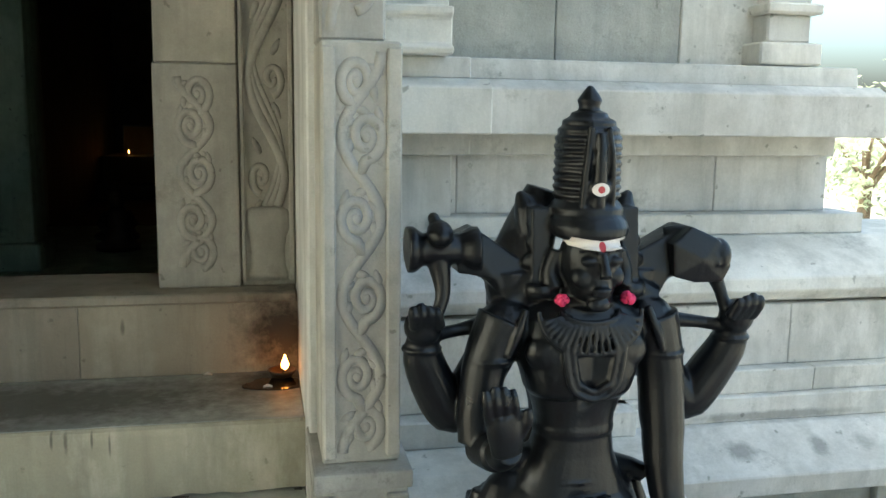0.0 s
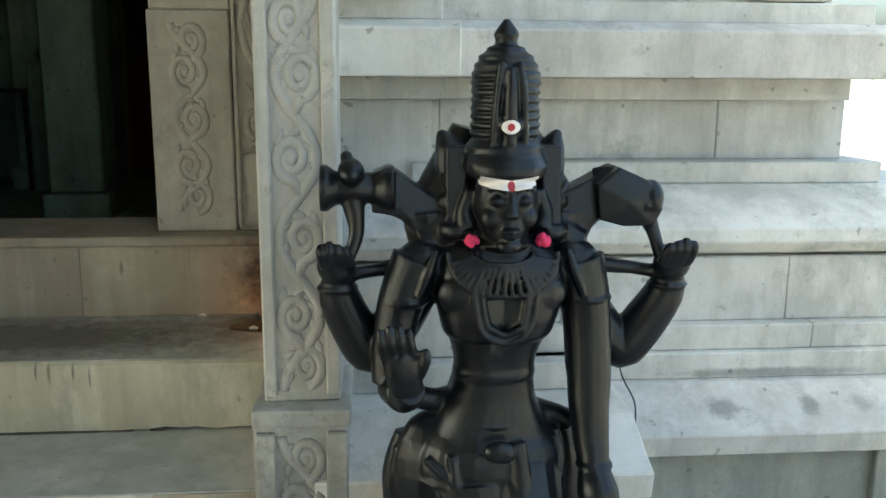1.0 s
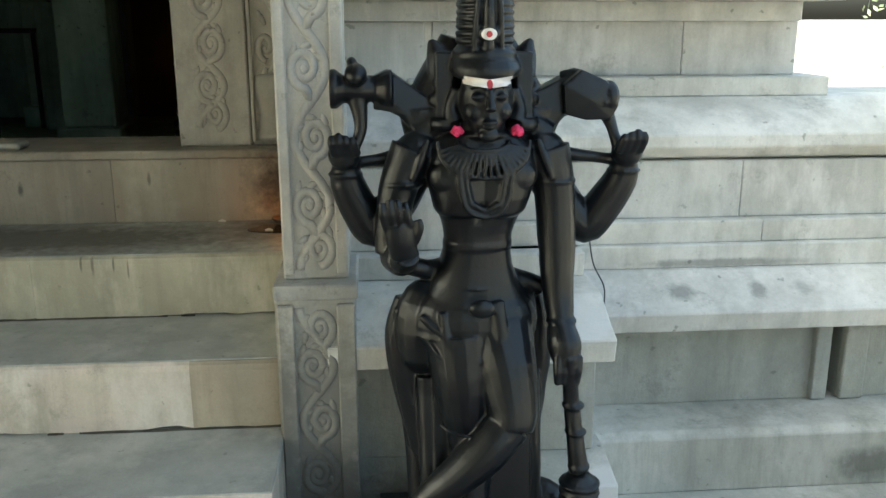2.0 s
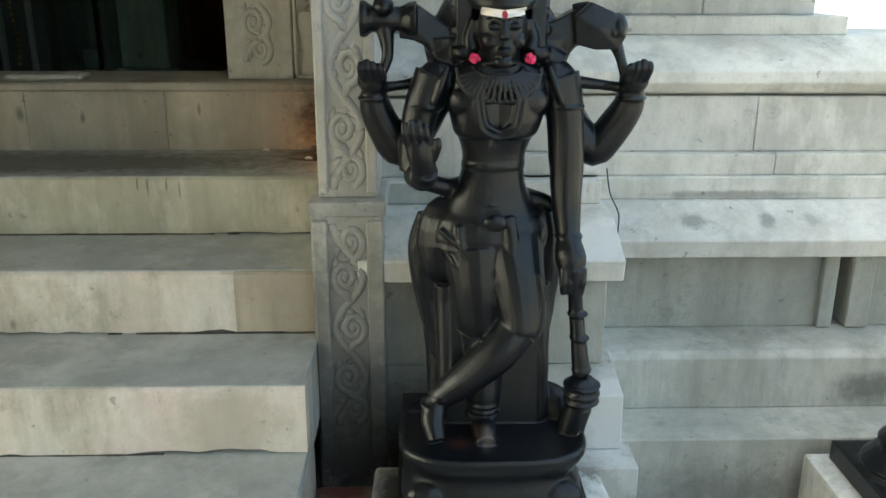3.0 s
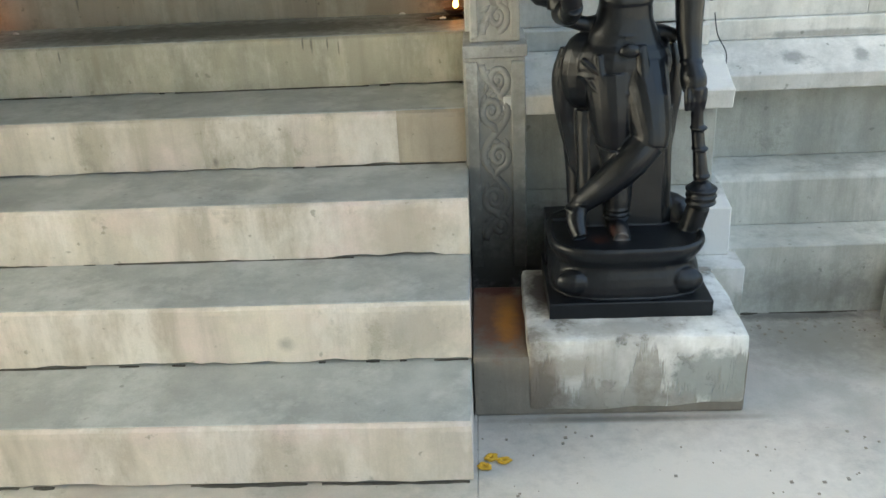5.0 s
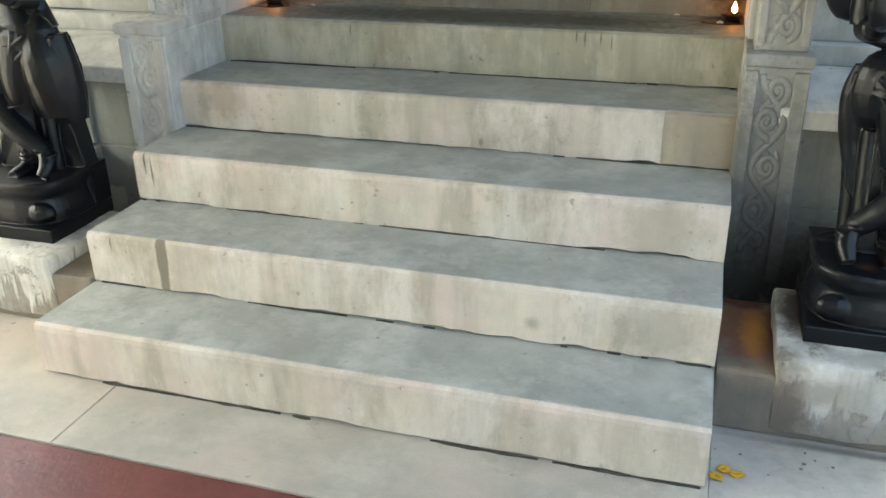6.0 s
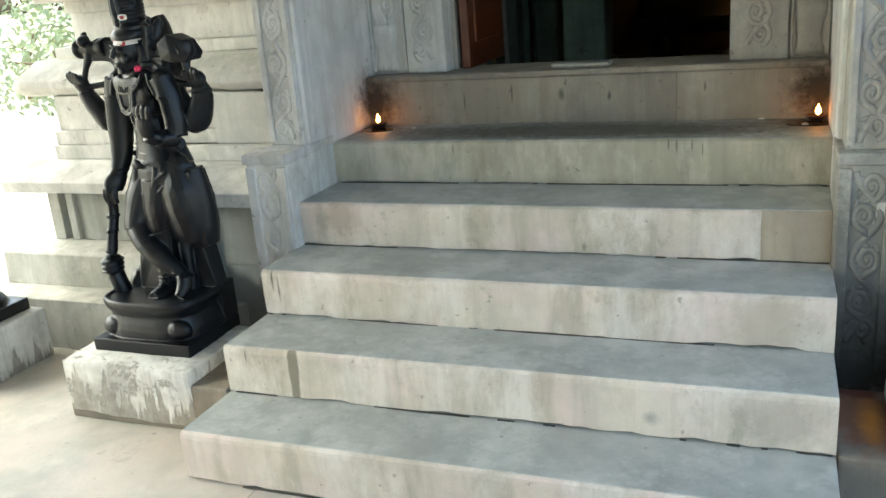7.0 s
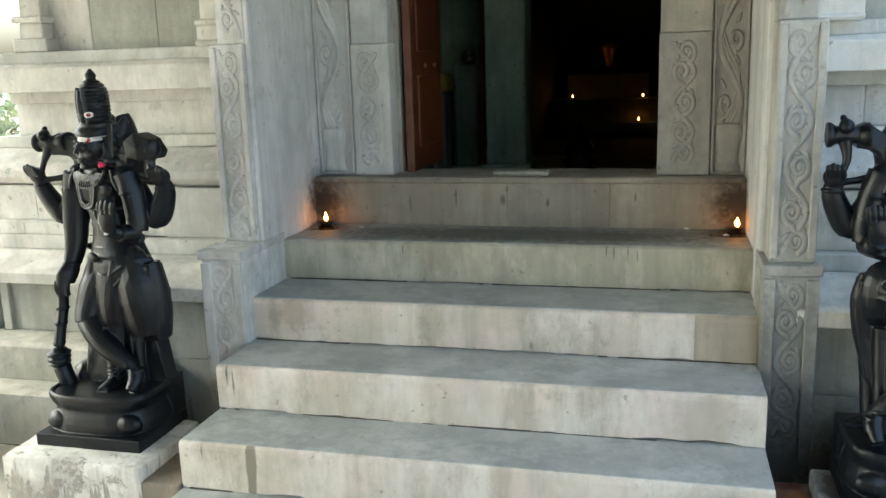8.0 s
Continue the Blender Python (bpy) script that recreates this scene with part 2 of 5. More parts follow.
M_BASE = stone("weathered_base_granite", (0.48, 0.48, 0.43), (0.36, 0.36, 0.32), stain=(0.14, 0.145, 0.12), stain_amount=0.5, streaks=0.4, pale=(0.56, 0.56, 0.52), vary=0.07, marks=[
    ((0.85, 0.19, 0.36), (0.10, 0.16, 0.17), WHITEWASH, 0.92, 0.35), ((0.90, 0.12, 0.22), (0.06, 0.1, 0.08), WHITEWASH, 0.7, 0.5), ((1.2, 0.23, 0.08), (0.42, 0.06, 0.13), DARK_MARK, 0.5, 0.8), ((1.72, 0.42, 0.33), (0.14, 0.2, 0.06), DARK_MARK, 0.6, 0.6)])
# Dado mark darkens the low recess wall behind the statue.
M_DADO = stone("rough_dado_granite", (0.45, 0.455, 0.41), (0.325, 0.33, 0.292), stain=(0.15, 0.16, 0.135), stain_amount=0.45, streaks=0.35, vary=0.04, relief=0.9, marks=[((0.28, 0.37, 0.14), (0.25, 0.2, 0.28), DARK_MARK, 0.85, 0.7)])
M_PALE = stone("whitewashed_side_wall", (0.74, 0.745, 0.725), (0.60, 0.605, 0.585), stain=(0.25, 0.25, 0.22), stain_amount=0.4, streaks=0.45, pale=(0.76, 0.77, 0.75), vary=0.04, marks=LAMP_SOOT)
M_CEIL = stone("ceiling_stone", (0.30, 0.30, 0.28), (0.22, 0.22, 0.20), streaks=0.0)
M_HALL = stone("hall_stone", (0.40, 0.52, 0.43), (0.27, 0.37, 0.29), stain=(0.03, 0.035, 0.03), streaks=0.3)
# Darkened copy of the hall stone: the gloom of the shrine is in its colour.
M_HALL_DARK = stone("shaded_hall_stone", (0.085, 0.11, 0.09), (0.05, 0.065, 0.053), streaks=0.0)
M_WOOD = plain("varnished_wood", (0.13, 0.038, 0.014), 0.32, 0, 0.5, 12)
M_BRASS = plain("old_brass", (0.45, 0.33, 0.12), 0.35, 1.0, 0.6)
M_STEEL = plain("steel", (0.5, 0.5, 0.48), 0.25, 1.0, 0.8)
M_IRON = plain("dark_iron", (0.03, 0.03, 0.03), 0.5)
M_SOOT = plain("soot_black_oil", (0.012, 0.01, 0.009), 0.45)
M_DIRT = plain("packed_dirt", (0.085, 0.078, 0.062), 0.95, 0, 0.5, 40)
M_IDOL = plain("sooty_idol_stone", (0.006, 0.006, 0.005), 0.5)
M_OIL = plain("spilled_lamp_oil", (0.03, 0.026, 0.02), 0.12, 0, 0.6, 30, 0.05)
M_CLAY = plain("oiled_clay", (0.05, 0.03, 0.02), 0.35)
M_POST = plain("pale_post", (0.34, 0.34, 0.29), 0.7)
M_YELLOW_CLOTH = plain("yellow_cloth", (0.20, 0.17, 0.02), 0.85, 0, 0.6, 14)
M_FLAME = glow("flame", (1.0, 0.32, 0.06), 8.0)
M_PINK = plain("pink_petals", (0.75, 0.03, 0.13), 0.6, 0, 0.6, 60)
# Paler than real foliage: bright daylight haze is mixed into the leaf colour.
M_HAZED_LEAF = plain("leaves", (0.34, 0.40, 0.24), 0.6, 0, 0.5, 4)
M_BARK = plain("bark", (0.16, 0.12, 0.08), 0.9, 0, 0.5, 15)
M_EARTH = stone("sandy_ground", (0.55, 0.51, 0.43), (0.42, 0.39, 0.32), streaks=0.0, stain_amount=0.15, rough=0.95)


# ---- mesh helpers ----
STAIR_W = 2.135  # width of the stair; its middle is the mirror line of the front


def mirrored(bm):
    for v in bm.verts:
        v.co.x = -STAIR_W - v.co.x
    bmesh.ops.reverse_faces(bm, faces=bm.faces[:])
    return bm


def part(name, bm, material, parent=None, label="", mir=False, smooth=False):
    if mir:
        mirrored(bm)
    me = bpy.data.meshes.new(name)
    bm.normal_update()
    for f in bm.faces:
        f.smooth = smooth
    bm.to_mesh(me)
    bm.free()
    me.materials.append(material)
    ob = new(name, me)
    if parent:
        ob.parent = parent
    if label:
        tagged(ob, label)
    return ob


def thing(name, label, category, group="", kind="", at=(0, 0, 0)):
    ob = new(name)
    ob.location = at
    return tagged(ob, label, category, group, kind)


def box(bm, x0, x1, y0, y1, z0, z1, bevel=0.0, seg=1):
    vs = [bm.verts.new((x, y, z)) for z in (z0, z1) for x, y in ((x0, y0), (x1, y0), (x1, y1), (x0, y1))]
    fs = [bm.faces.new([vs[i] for i in q]) for q in ((3, 2, 1, 0), (4, 5, 6, 7), (0, 1, 5, 4), (1, 2, 6, 5), (2, 3, 7, 6), (3, 0, 4, 7))]
    if bevel:
        es = list({e for f in fs for e in f.edges})
        bmesh.ops.bevel(bm, geom=es, offset=bevel, segments=seg, affect="EDGES", profile=0.6)
    return bm


def boxed(*a, **k):
    return box(bmesh.new(), *a, **k)


def prism(prof, x0, x1, bevel=0.004):
    """A moulding: the closed (y, z) outline run along x."""
    bm = bmesh.new()
    a = [bm.verts.new((x0, y, z)) for y, z in prof]
    b = [bm.verts.new((x1, y, z)) for y, z in prof]
    n = len(prof)
    bm.faces.new(a)
    bm.faces.new(b[::-1])
    for i in range(n):
        bm.faces.new((a[i], b[i], b[(i + 1) % n], a[(i + 1) % n]))
    bmesh.ops.recalc_face_normals(bm, faces=bm.faces[:])
    if bevel:
        bmesh.ops.bevel(bm, geom=bm.edges[:], offset=bevel, segments=1, affect="EDGES", clamp_overlap=True)
    return bm


def tube(bm, pts, radii, sides=10, flat=1.0):
    """A closed round sweep along pts with a radius at each point; flat squeezes it along y."""
    pts = [Vector(p) for p in pts]
    rings = []
    for i, p in enumerate(pts):
        d = (pts[min(i + 1, len(pts) - 1)] - pts[max(i - 1, 0)]).normalized()
        up = Vector((0, 1, 0)) if abs(d.y) < 0.9 else Vector((1, 0, 0))
        s = d.cross(up).normalized()
        u = s.cross(d).normalized()
        r = radii[i] if isinstance(radii, (list, tuple)) else radii
        rings.append([bm.verts.new(p + r * (math.cos(a) * s + math.sin(a) * flat * u)) for a in (2 * math.pi * k / sides for k in range(sides))])
    for a, b in zip(rings, rings[1:]):
        for k in range(sides):
            bm.faces.new((a[k], a[(k + 1) % sides], b[(k + 1) % sides], b[k]))
    bm.faces.new(rings[0][::-1])
    bm.faces.new(rings[-1])
    return bm


def slab(bm, outline, y0, y1, ridge=0.0):
    """A flat piece with an (x, z) outline; ridge pushes the middle of its front out."""
    a = [bm.verts.new((x, y0, z)) for x, z in outline]
    b = [bm.verts.new((x, y1, z)) for x, z in outline]
    n = len(outline)
    c = bm.verts.new((sum(p[0] for p in outline) / n, y0 - ridge, sum(p[1] for p in outline) / n))
    for i in range(n):
        bm.faces.new((a[i], a[(i + 1) % n], c))
        bm.faces.new((a[(i + 1) % n], a[i], b[i], b[(i + 1) % n]))
    bm.faces.new(b[::-1])
    return bm


def limb(bm, pts, radii, sides=14, flat=1.0, steps=4):
    """tube() along a smooth curve through the points."""
    if not isinstance(radii, (list, tuple)):
        radii = [radii] * len(pts)
    rows = [(*p, r) for p, r in zip(pts, radii)]
    rows = [rows[0]] + rows + [rows[-1]]
    out = []
    for a, b, c, d in zip(rows, rows[1:], rows[2:], rows[3:]):
        for k in range(steps):
            t = k / steps
            out.append([0.5 * (2 * q + (r - p) * t + (2 * p - 5 * q + 4 * r - w) * t * t + (3 * q - p - 3 * r + w) * t ** 3) for p, q, r, w in zip(a, b, c, d)])
    out.append(list(rows[-1]))
    return tube(bm, [o[:3] for o in out], [max(0.001, o[3]) for o in out], max(sides, 20), flat)


def blob(bm, c, rx, ry, rz, u=16, v=10):
    bmesh.ops.create_uvsphere(bm, u_segments=u, v_segments=v, radius=1.0, matrix=Matrix.Translation(c) @ Matrix.Diagonal((rx, ry, rz, 1)))
    return bm


def lathe(bm, prof, c=(0, 0, 0), sides=24, sx=1.0, sy=1.0):
    """A turned solid from (radius, z) pairs round the point c."""
    rings = [[bm.verts.new((c[0] + sx * r * math.cos(a), c[1] + sy * r * math.sin(a), c[2] + z)) for a in (2 * math.pi * k / sides for k in range(sides))] for r, z in prof]
    for a, b in zip(rings, rings[1:]):
        for k in range(sides):
            bm.faces.new((a[k], a[(k + 1) % sides], b[(k + 1) % sides], b[k]))
    bm.faces.new(rings[0][::-1])
    bm.faces.new(rings[-1])
    return bm


def spiral(cx, cz, y, r0, turns, start, sense=1, n=26):
    out = []
    for i in range(n):
        f = i / (n - 1)
        a = start + sense * f * turns * 2 * math.pi
        r = r0 * (1 - 0.86 * f)
        out.append((cx + r * math.cos(a), y, cz + r * math.sin(a)))
    return out


def scrolls(x0, x1, z0, z1, y, count, r=0.0138):
    """A creeper cut in low relief on a face that looks towards -y: a swinging stem, a coiled shoot in every bend, leaf lobes between."""
    bm = bmesh.new()
    rng = random.Random(int(1000 * (x0 + z0)) + count)
    h = (z1 - z0) / count
    xc, w = (x0 + x1) / 2, (x1 - x0) / 2
    n = count * 14
    tube(bm, [(xc - w * 0.82 * math.cos(math.pi * count * i / n), y, z0 + (z1 - z0) * i / n) for i in range(n + 1)], r * 0.95, 8, 0.68)
    for k in range(count + 1):
        s = 1 if k % 2 == 0 else -1
        zc = min(max(z0 + k * h, z0 + h * 0.34), z1 - h * 0.34)
        cx, rx = xc + s * w * 0.2, w * 0.72
        tall = min(1.35, 0.40 * h / rx)
        coil = [(px, py, zc + (pz - zc) * tall) for px, py, pz in spiral(cx, zc, y, rx, 1.75, -math.pi / 2, s, 32)]
        if 0 < k < count:
            coil = [(xc - s * w * 0.12, y, zc - h * 0.46)] + coil
        m = len(coil)
        tube(bm, coil, [r * (0.98 - 0.3 * i / (m - 1)) for i in range(m)], 8, 0.7)
        blob(bm, (cx, y, zc), 0.013, 0.009, 0.014, 10, 6)
        for q in range(6):  # leaf lobes lying along the coil
            a = -math.pi / 2 + s * (0.5 + q * 0.9)
            d = rng.uniform(0.96, 1.08)
            p = Vector((cx + rx * d * math.cos(a), y, zc + rx * d * tall * math.sin(a)))
            t = Vector((math.cos(a + s * 1.1), 0, math.sin(a + s * 1.1)))
            tip = p + t * 0.03
            if x0 < tip.x < x1 and z0 < tip.z < z1:
                tube(bm, [p - t * 0.008, p + t * 0.004, p + t * 0.016, tip], [0.006, 0.0105, 0.009, 0.003], 8, 0.75)
    return bm


def wave(x0, x1, z0, z1, y, waves, r=0.0105):
    """Strands that swing together from side to side, with curled leaves in the bends."""
    bm = bmesh.new()
    xc, w = (x0 + x1) / 2, (x1 - x0) / 2
    n = int(waves * 24)
    for lag, rr in ((0.0, r), (0.036, r * 0.8), (0.066, r * 0.62)):
        tube(bm, [(xc + w * (0.8 - 2.2 * lag) * math.sin(2 * math.pi * (waves * i / n - lag * 2) + 0.6), y, z0 + (z1 - z0) * i / n) for i in range(n + 1)], rr, 8, 0.9)
    for k in range(int(2 * waves) + 1):
        s = -1 if k % 2 == 0 else 1
        zc = z0 + (z1 - z0) * (k + 0.3) / (2 * waves)
        if zc > z1 - 0.06:
            continue
        c = (xc + s * w * 0.3, zc)
        tube(bm, [(px, py, zc + 1.6 * (pz - zc)) for px, py, pz in spiral(c[0], zc, y, w * 0.5, 1.3, -math.pi / 2, s, 22)], [r * (0.8 - 0.25 * i / 21) for i in range(22)], 8, 0.85)
        for q in (-1, 1):
            tube(bm, [(c[0] + s * w * 0.12 * i, y, zc + q * (0.07 + 0.016 * i)) for i in range(4)], [0.006, 0.011, 0.009, 0.003], 8, 0.8)
    return bm


def worn_riser(x0, x1, y0, y1, z0, z1, seed):
    """A riser stone with a rounded, chipped nose and an uneven foot."""
    bm = bmesh.new()
    n = max(6, int((x1 - x0) / 0.04))
    rows = []
    for i in range(n + 1):
        x = x0 + (x1 - x0) * i / n
        w = 0.003 * noise.noise((x * 3.0, seed, 0.0)) + 0.002 * noise.noise((x * 17.0, seed, 3.0))
        chip = max(0.0, noise.noise((x * 11.0, seed, 7.0)) - 0.25) * 0.02
        foot = max(0.0, noise.noise((x * 5.0, seed, 11.0)) + 0.5 * noise.noise((x * 23.0, seed, 1.0)) + 0.15) * 0.017 + (0.006 if z0 < 0.01 else 0.0015)
        prof = ((y0 + w + 0.002, z0 + foot), (y0 + w, z1 - 0.024 - chip), (y0 + w + 0.003 + chip * 0.4, z1 - 0.009 - chip * 0.5), (y0 + w + 0.012 + chip * 0.6, z1 - 0.002), (y0 + 0.03, z1 - 0.0015), (y1, z1 - 0.004), (y1, z0))
        rows.append([bm.verts.new((x, y, z)) for y, z in prof])
    for a, b in zip(rows, rows[1:]):
        for k in range(7):
            bm.faces.new((a[k], a[(k + 1) % 7], b[(k + 1) % 7], b[k]))
    bm.faces.new(rows[0][::-1])
    bm.faces.new(rows[-1])
    bmesh.ops.recalc_face_normals(bm, faces=bm.faces[:])
    return bm


# ---- ground ----
g = boxed(-400, 400, -400, 400, -0.3, -0.05)
tagged(part("ground", g, M_EARTH), "pale sandy ground in bright daylight", "ground", kind="structure")
floor = thing("floor", "worn pale stone paving at the foot of the stair", "floor", kind="structure")


# ---- the stair ----
stair = thing("stairs", "flight of worn cream stone steps with grey treads", "stairs", kind="structure")
NOSE = [(-0.66, 0.19), (-0.343, 0.38), (-0.02, 0.57), (0.33, 0.76), (0.70, 0.95)]
JOINTS = [[], [], [], [-0.24], [-1.62, -0.75]]
for k, (y, z) in enumerate(NOSE):
    back = NOSE[k + 1][0] + 0.03 if k < 4 else 1.2
    xs = [-STAIR_W] + JOINTS[k] + [0.0]
    for i, (a, b) in enumerate(zip(xs, xs[1:])):
        dark = i == len(xs) - 2 and k == 3
        part("riser_stone", worn_riser(a + 0.0003, b - 0.0003, y + 0.001 * ((i + k) % 2), y + 0.14, z - 0.19, z, 3.7 * k + i), M_RISER_DARK if dark else M_RISER_TOP if k == 4 else M_RISER, stair)
    cut = [-STAIR_W, 0.0]
    for a, b in zip(cut, cut[1:]):
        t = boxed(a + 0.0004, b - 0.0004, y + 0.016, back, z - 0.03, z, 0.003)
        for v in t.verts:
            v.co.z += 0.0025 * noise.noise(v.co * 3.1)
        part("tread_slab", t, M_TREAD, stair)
    part("step_core", boxed(-STAIR_W + 0.001, -0.001, y + 0.12, back + 0.1, 0.0 if k == 0 else NOSE[k - 1][1] - 0.05, z - 0.035), M_RISER, stair)


def joint_dirt(x0, x1, y, z, seed, most):
    """Dark dirt packed unevenly into the joint at the foot of a riser."""
    n = int((x1 - x0) / 0.02)
    bm, last = bmesh.new(), None
    for i in range(n + 1):
        x = x0 + (x1 - x0) * i / n
        w = most * max(0.0, noise.noise((x * 2.6, seed, 0.0)) + 0.45 * noise.noise((x * 19.0, seed, 4.0)) + 0.12)
        if w < 0.0006:
            last = None
            continue
        row = [bm.verts.new(c) for c in ((x, y + 0.004, z), (x, y - w, z), (x, y - w * 0.6, z + 0.0022), (x, y + 0.004, z + 0.003 + 0.35 * w))]
        if last:
            for k in range(4):
                bm.faces.new((last[k], last[(k + 1) % 4], row[(k + 1) % 4], row[k]))
        last = row
    bmesh.ops.recalc_face_normals(bm, faces=bm.faces[:])
    return bm


for k, (y, z) in enumerate(NOSE):
    part("joint_dirt", joint_dirt(-STAIR_W + 0.01, -0.01, y, 0.0 if k == 0 else z - 0.19, 5.1 * k + 2, 0.016 if k == 0 else 0.008), M_DIRT, stair)
# sill below the door
for a, b in zip([-STAIR_W, -1.12, -0.62], [-1.12, -0.62, 0.0]):
    part("sill_stone", boxed(a + 0.0004, b - 0.0004, 1.135, 1.45, 0.95, 1.165, 0.002), M_SILL, stair)
part("sill_slab", boxed(-STAIR_W + 0.002, -0.002, 1.12, 1.5, 1.165, 1.195, 0.006), M_SILL, stair)


# ---- front walls, one each side of the stair ----
FAR = [  # courses of the long bay: (name, outline without its back)
    ("plinth_course", [(0.23, 0.0), (0.23, 0.262)]),
    ("base_course", [(0.42, 0.262), (0.43, 0.43), (0.455, 0.447), (0.60, 0.458)]),
    ("dado_course", [(0.615, 0.458), (0.615, 0.742)]),
    ("nose_course", [(0.488, 0.742), (0.478, 0.80), (0.53, 0.825), (0.635, 0.885)]),
    ("band_course", [(0.655, 0.885), (0.65, 0.958)]),
    ("band_course", [(0.68, 0.958), (0.675, 1.028)]),
    ("panel_course", [(0.715, 1.028), (0.715, 1.205)]),
    ("round_course", [(0.755, 1.205), (0.70, 1.222), (0.668, 1.252), (0.672, 1.288), (0.715, 1.318), (0.85, 1.382)]),
    ("fillet_course", [(0.875, 1.382), (0.875, 1.442)]),
    ("neck_course", [(0.955, 1.442), (0.955, 1.612)]),
    ("fillet_course", [(0.90, 1.612), (0.90, 1.672)]),
    ("cornice_course", [(0.755, 1.672), (0.75, 1.79), (0.80, 1.815)]),
    ("band_course", [(0.84, 1.815), (0.85, 1.872)]),
    ("upper_course", [(0.95, 1.872), (0.95, 2.45)]),
    ("upper_course", [(0.95, 2.45), (0.95, 3.4)]),
]
BACK = 1.22


def wall(mir, name):
    w = thing(name, "moulded grey granite temple wall with stacked stone courses", "wall", kind="structure")
    ends = {"plinth_course": 1.98, "base_course": 1.9, "nose_course": 1.86, "round_course": 1.82, "fillet_course": 1.70, "cornice_course": 1.66}
    rng = random.Random(5)
    for k, (nm, prof) in enumerate(FAR):
        start = 0.36
        end = ends.get(nm, 1.62)
        if nm == "fillet_course" and k > 9:
            end = 1.60
        if nm == "upper_course":
            end = 1.52
        if not mir and prof[-1][1] < 1.39:
            end += 0.45
        cuts = [start]
        if nm == "panel_course":
            cuts = [start, 0.75, 1.37]
        if nm == "neck_course":
            cuts = [start, 0.44, 1.24]
        if k == 5:
            cuts = [start, 1.43]
        if nm == "dado_course":
            slot = 1.56 if mir else 1.65
            cuts = [start, slot, slot + 0.045]
        if nm == "upper_course":
            cuts = [start, 0.72, 1.1]
        cuts.append(end)
        poly = prof + [(BACK, prof[-1][1]), (BACK, prof[0][1])]
        for i, (a, b) in enumerate(zip(cuts, cuts[1:])):
            if nm == "dado_course" and i == 1:
                continue  # the sunk slot
            dy = rng.uniform(-0.003, 0.003)
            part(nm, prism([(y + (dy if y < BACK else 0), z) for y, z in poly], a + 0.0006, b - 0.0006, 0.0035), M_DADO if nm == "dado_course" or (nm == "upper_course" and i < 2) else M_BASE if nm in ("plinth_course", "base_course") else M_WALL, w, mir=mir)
    # a sunk slot in the dado between two raised strips
    q = 1.56 if mir else 1.65
    for a, b in ((q - 0.05, q), (q + 0.045, q + 0.12)):
        part("dado_strip", boxed(a, b, 0.592, 0.62, 0.462, 0.738, 0.004), M_DADO, w, mir=mir)
    for a, b in ((0.46, 0.51), (0.545, 0.60)):
        part("dado_strip", boxed(a, b, 0.342, 0.365, 0.455, 0.74, 0.004), M_DADO, w, mir=mir)
    # the bay beside the stair stands forward
    for nm, prof, x1 in (
        ("plinth_course", [(0.10, 0.0), (0.10, 0.25)], 0.91),
        ("base_course", [(0.20, 0.25), (0.21, 0.42), (0.37, 0.45)], 0.88),
        ("dado_course", [(0.36, 0.45), (0.36, 0.745)], 0.845),
        ("nose_course", [(0.275, 0.745), (0.262, 0.812), (0.33, 0.835), (0.44, 0.885)], 0.872),
        ("band_course", [(0.60, 0.885), (0.595, 0.958)], 0.862),
        ("panel_course", [(0.655, 0.958), (0.655, 1.205)], 0.60),
        ("round_course", [(0.70, 1.205), (0.645, 1.222), (0.612, 1.252), (0.616, 1.288), (0.66, 1.318), (0.80, 1.382)], 0.52),
        ("neck_course", [(0.90, 1.382), (0.90, 1.612)], 0.415),
        ("fillet_course", [(0.85, 1.612), (0.85, 1.672)], 0.455),
        ("cornice_course", [(0.70, 1.672), (0.695, 1.79), (0.74, 1.812)], 0.475),
        ("band_course", [(0.77, 1.812), (0.77, 1.868)], 0.435),
        ("upper_course", [(0.70, 1.868), (0.69, 1.885), (0.715, 1.895), (0.715, 1.955), (0.70, 1.965), (0.70, 1.985), (0.76, 1.99), (0.76, 2.45)], 0.372),
        ("upper_course", [(0.76, 2.45), (0.76, 3.4)], 0.372),
    ):
        poly = prof + [(0.96, prof[-1][1]), (0.96, prof[0][1])]
        part(nm, prism(poly, 0.45 if nm in ("plinth_course", "base_course") else 0.12, x1, 0.004), M_BASE if nm in ("plinth_course", "base_course") else M_DADO if nm == "dado_course" else M_WALL, w, mir=mir)
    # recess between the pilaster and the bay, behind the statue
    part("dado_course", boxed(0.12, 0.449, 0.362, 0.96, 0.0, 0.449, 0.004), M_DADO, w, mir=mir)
    part("joint_dirt", joint_dirt(0.93, 1.4, 0.231, 0.0, 71.0, 0.03), M_DIRT, w, mir=mir)
    # upper pilaster near the corner
    for a, b, z0, z1, d in ((1.30, 1.50, 1.876, 1.94, 0.10), (1.33, 1.47, 1.94, 2.02, 0.08), (1.31, 1.49, 2.02, 2.05, 0.11), (1.34, 1.46, 2.05, 3.4, 0.07)):
        part("corner_pilaster", boxed(a, b, 0.95 - d, 0.96, z0, z1, 0.006), M_WALL, w, mir=mir)
    # side of the porch between the pilaster and the door
    part("side_wall", boxed(0.0, 0.14, 0.5, 1.3, 0.0, 3.4, 0.004), M_PALE, w, mir=mir)
    part("inner_core", boxed(0.14, 1.5, 1.0, 1.45, 0.0, 3.4), M_WALL, w, mir=mir)
    return w


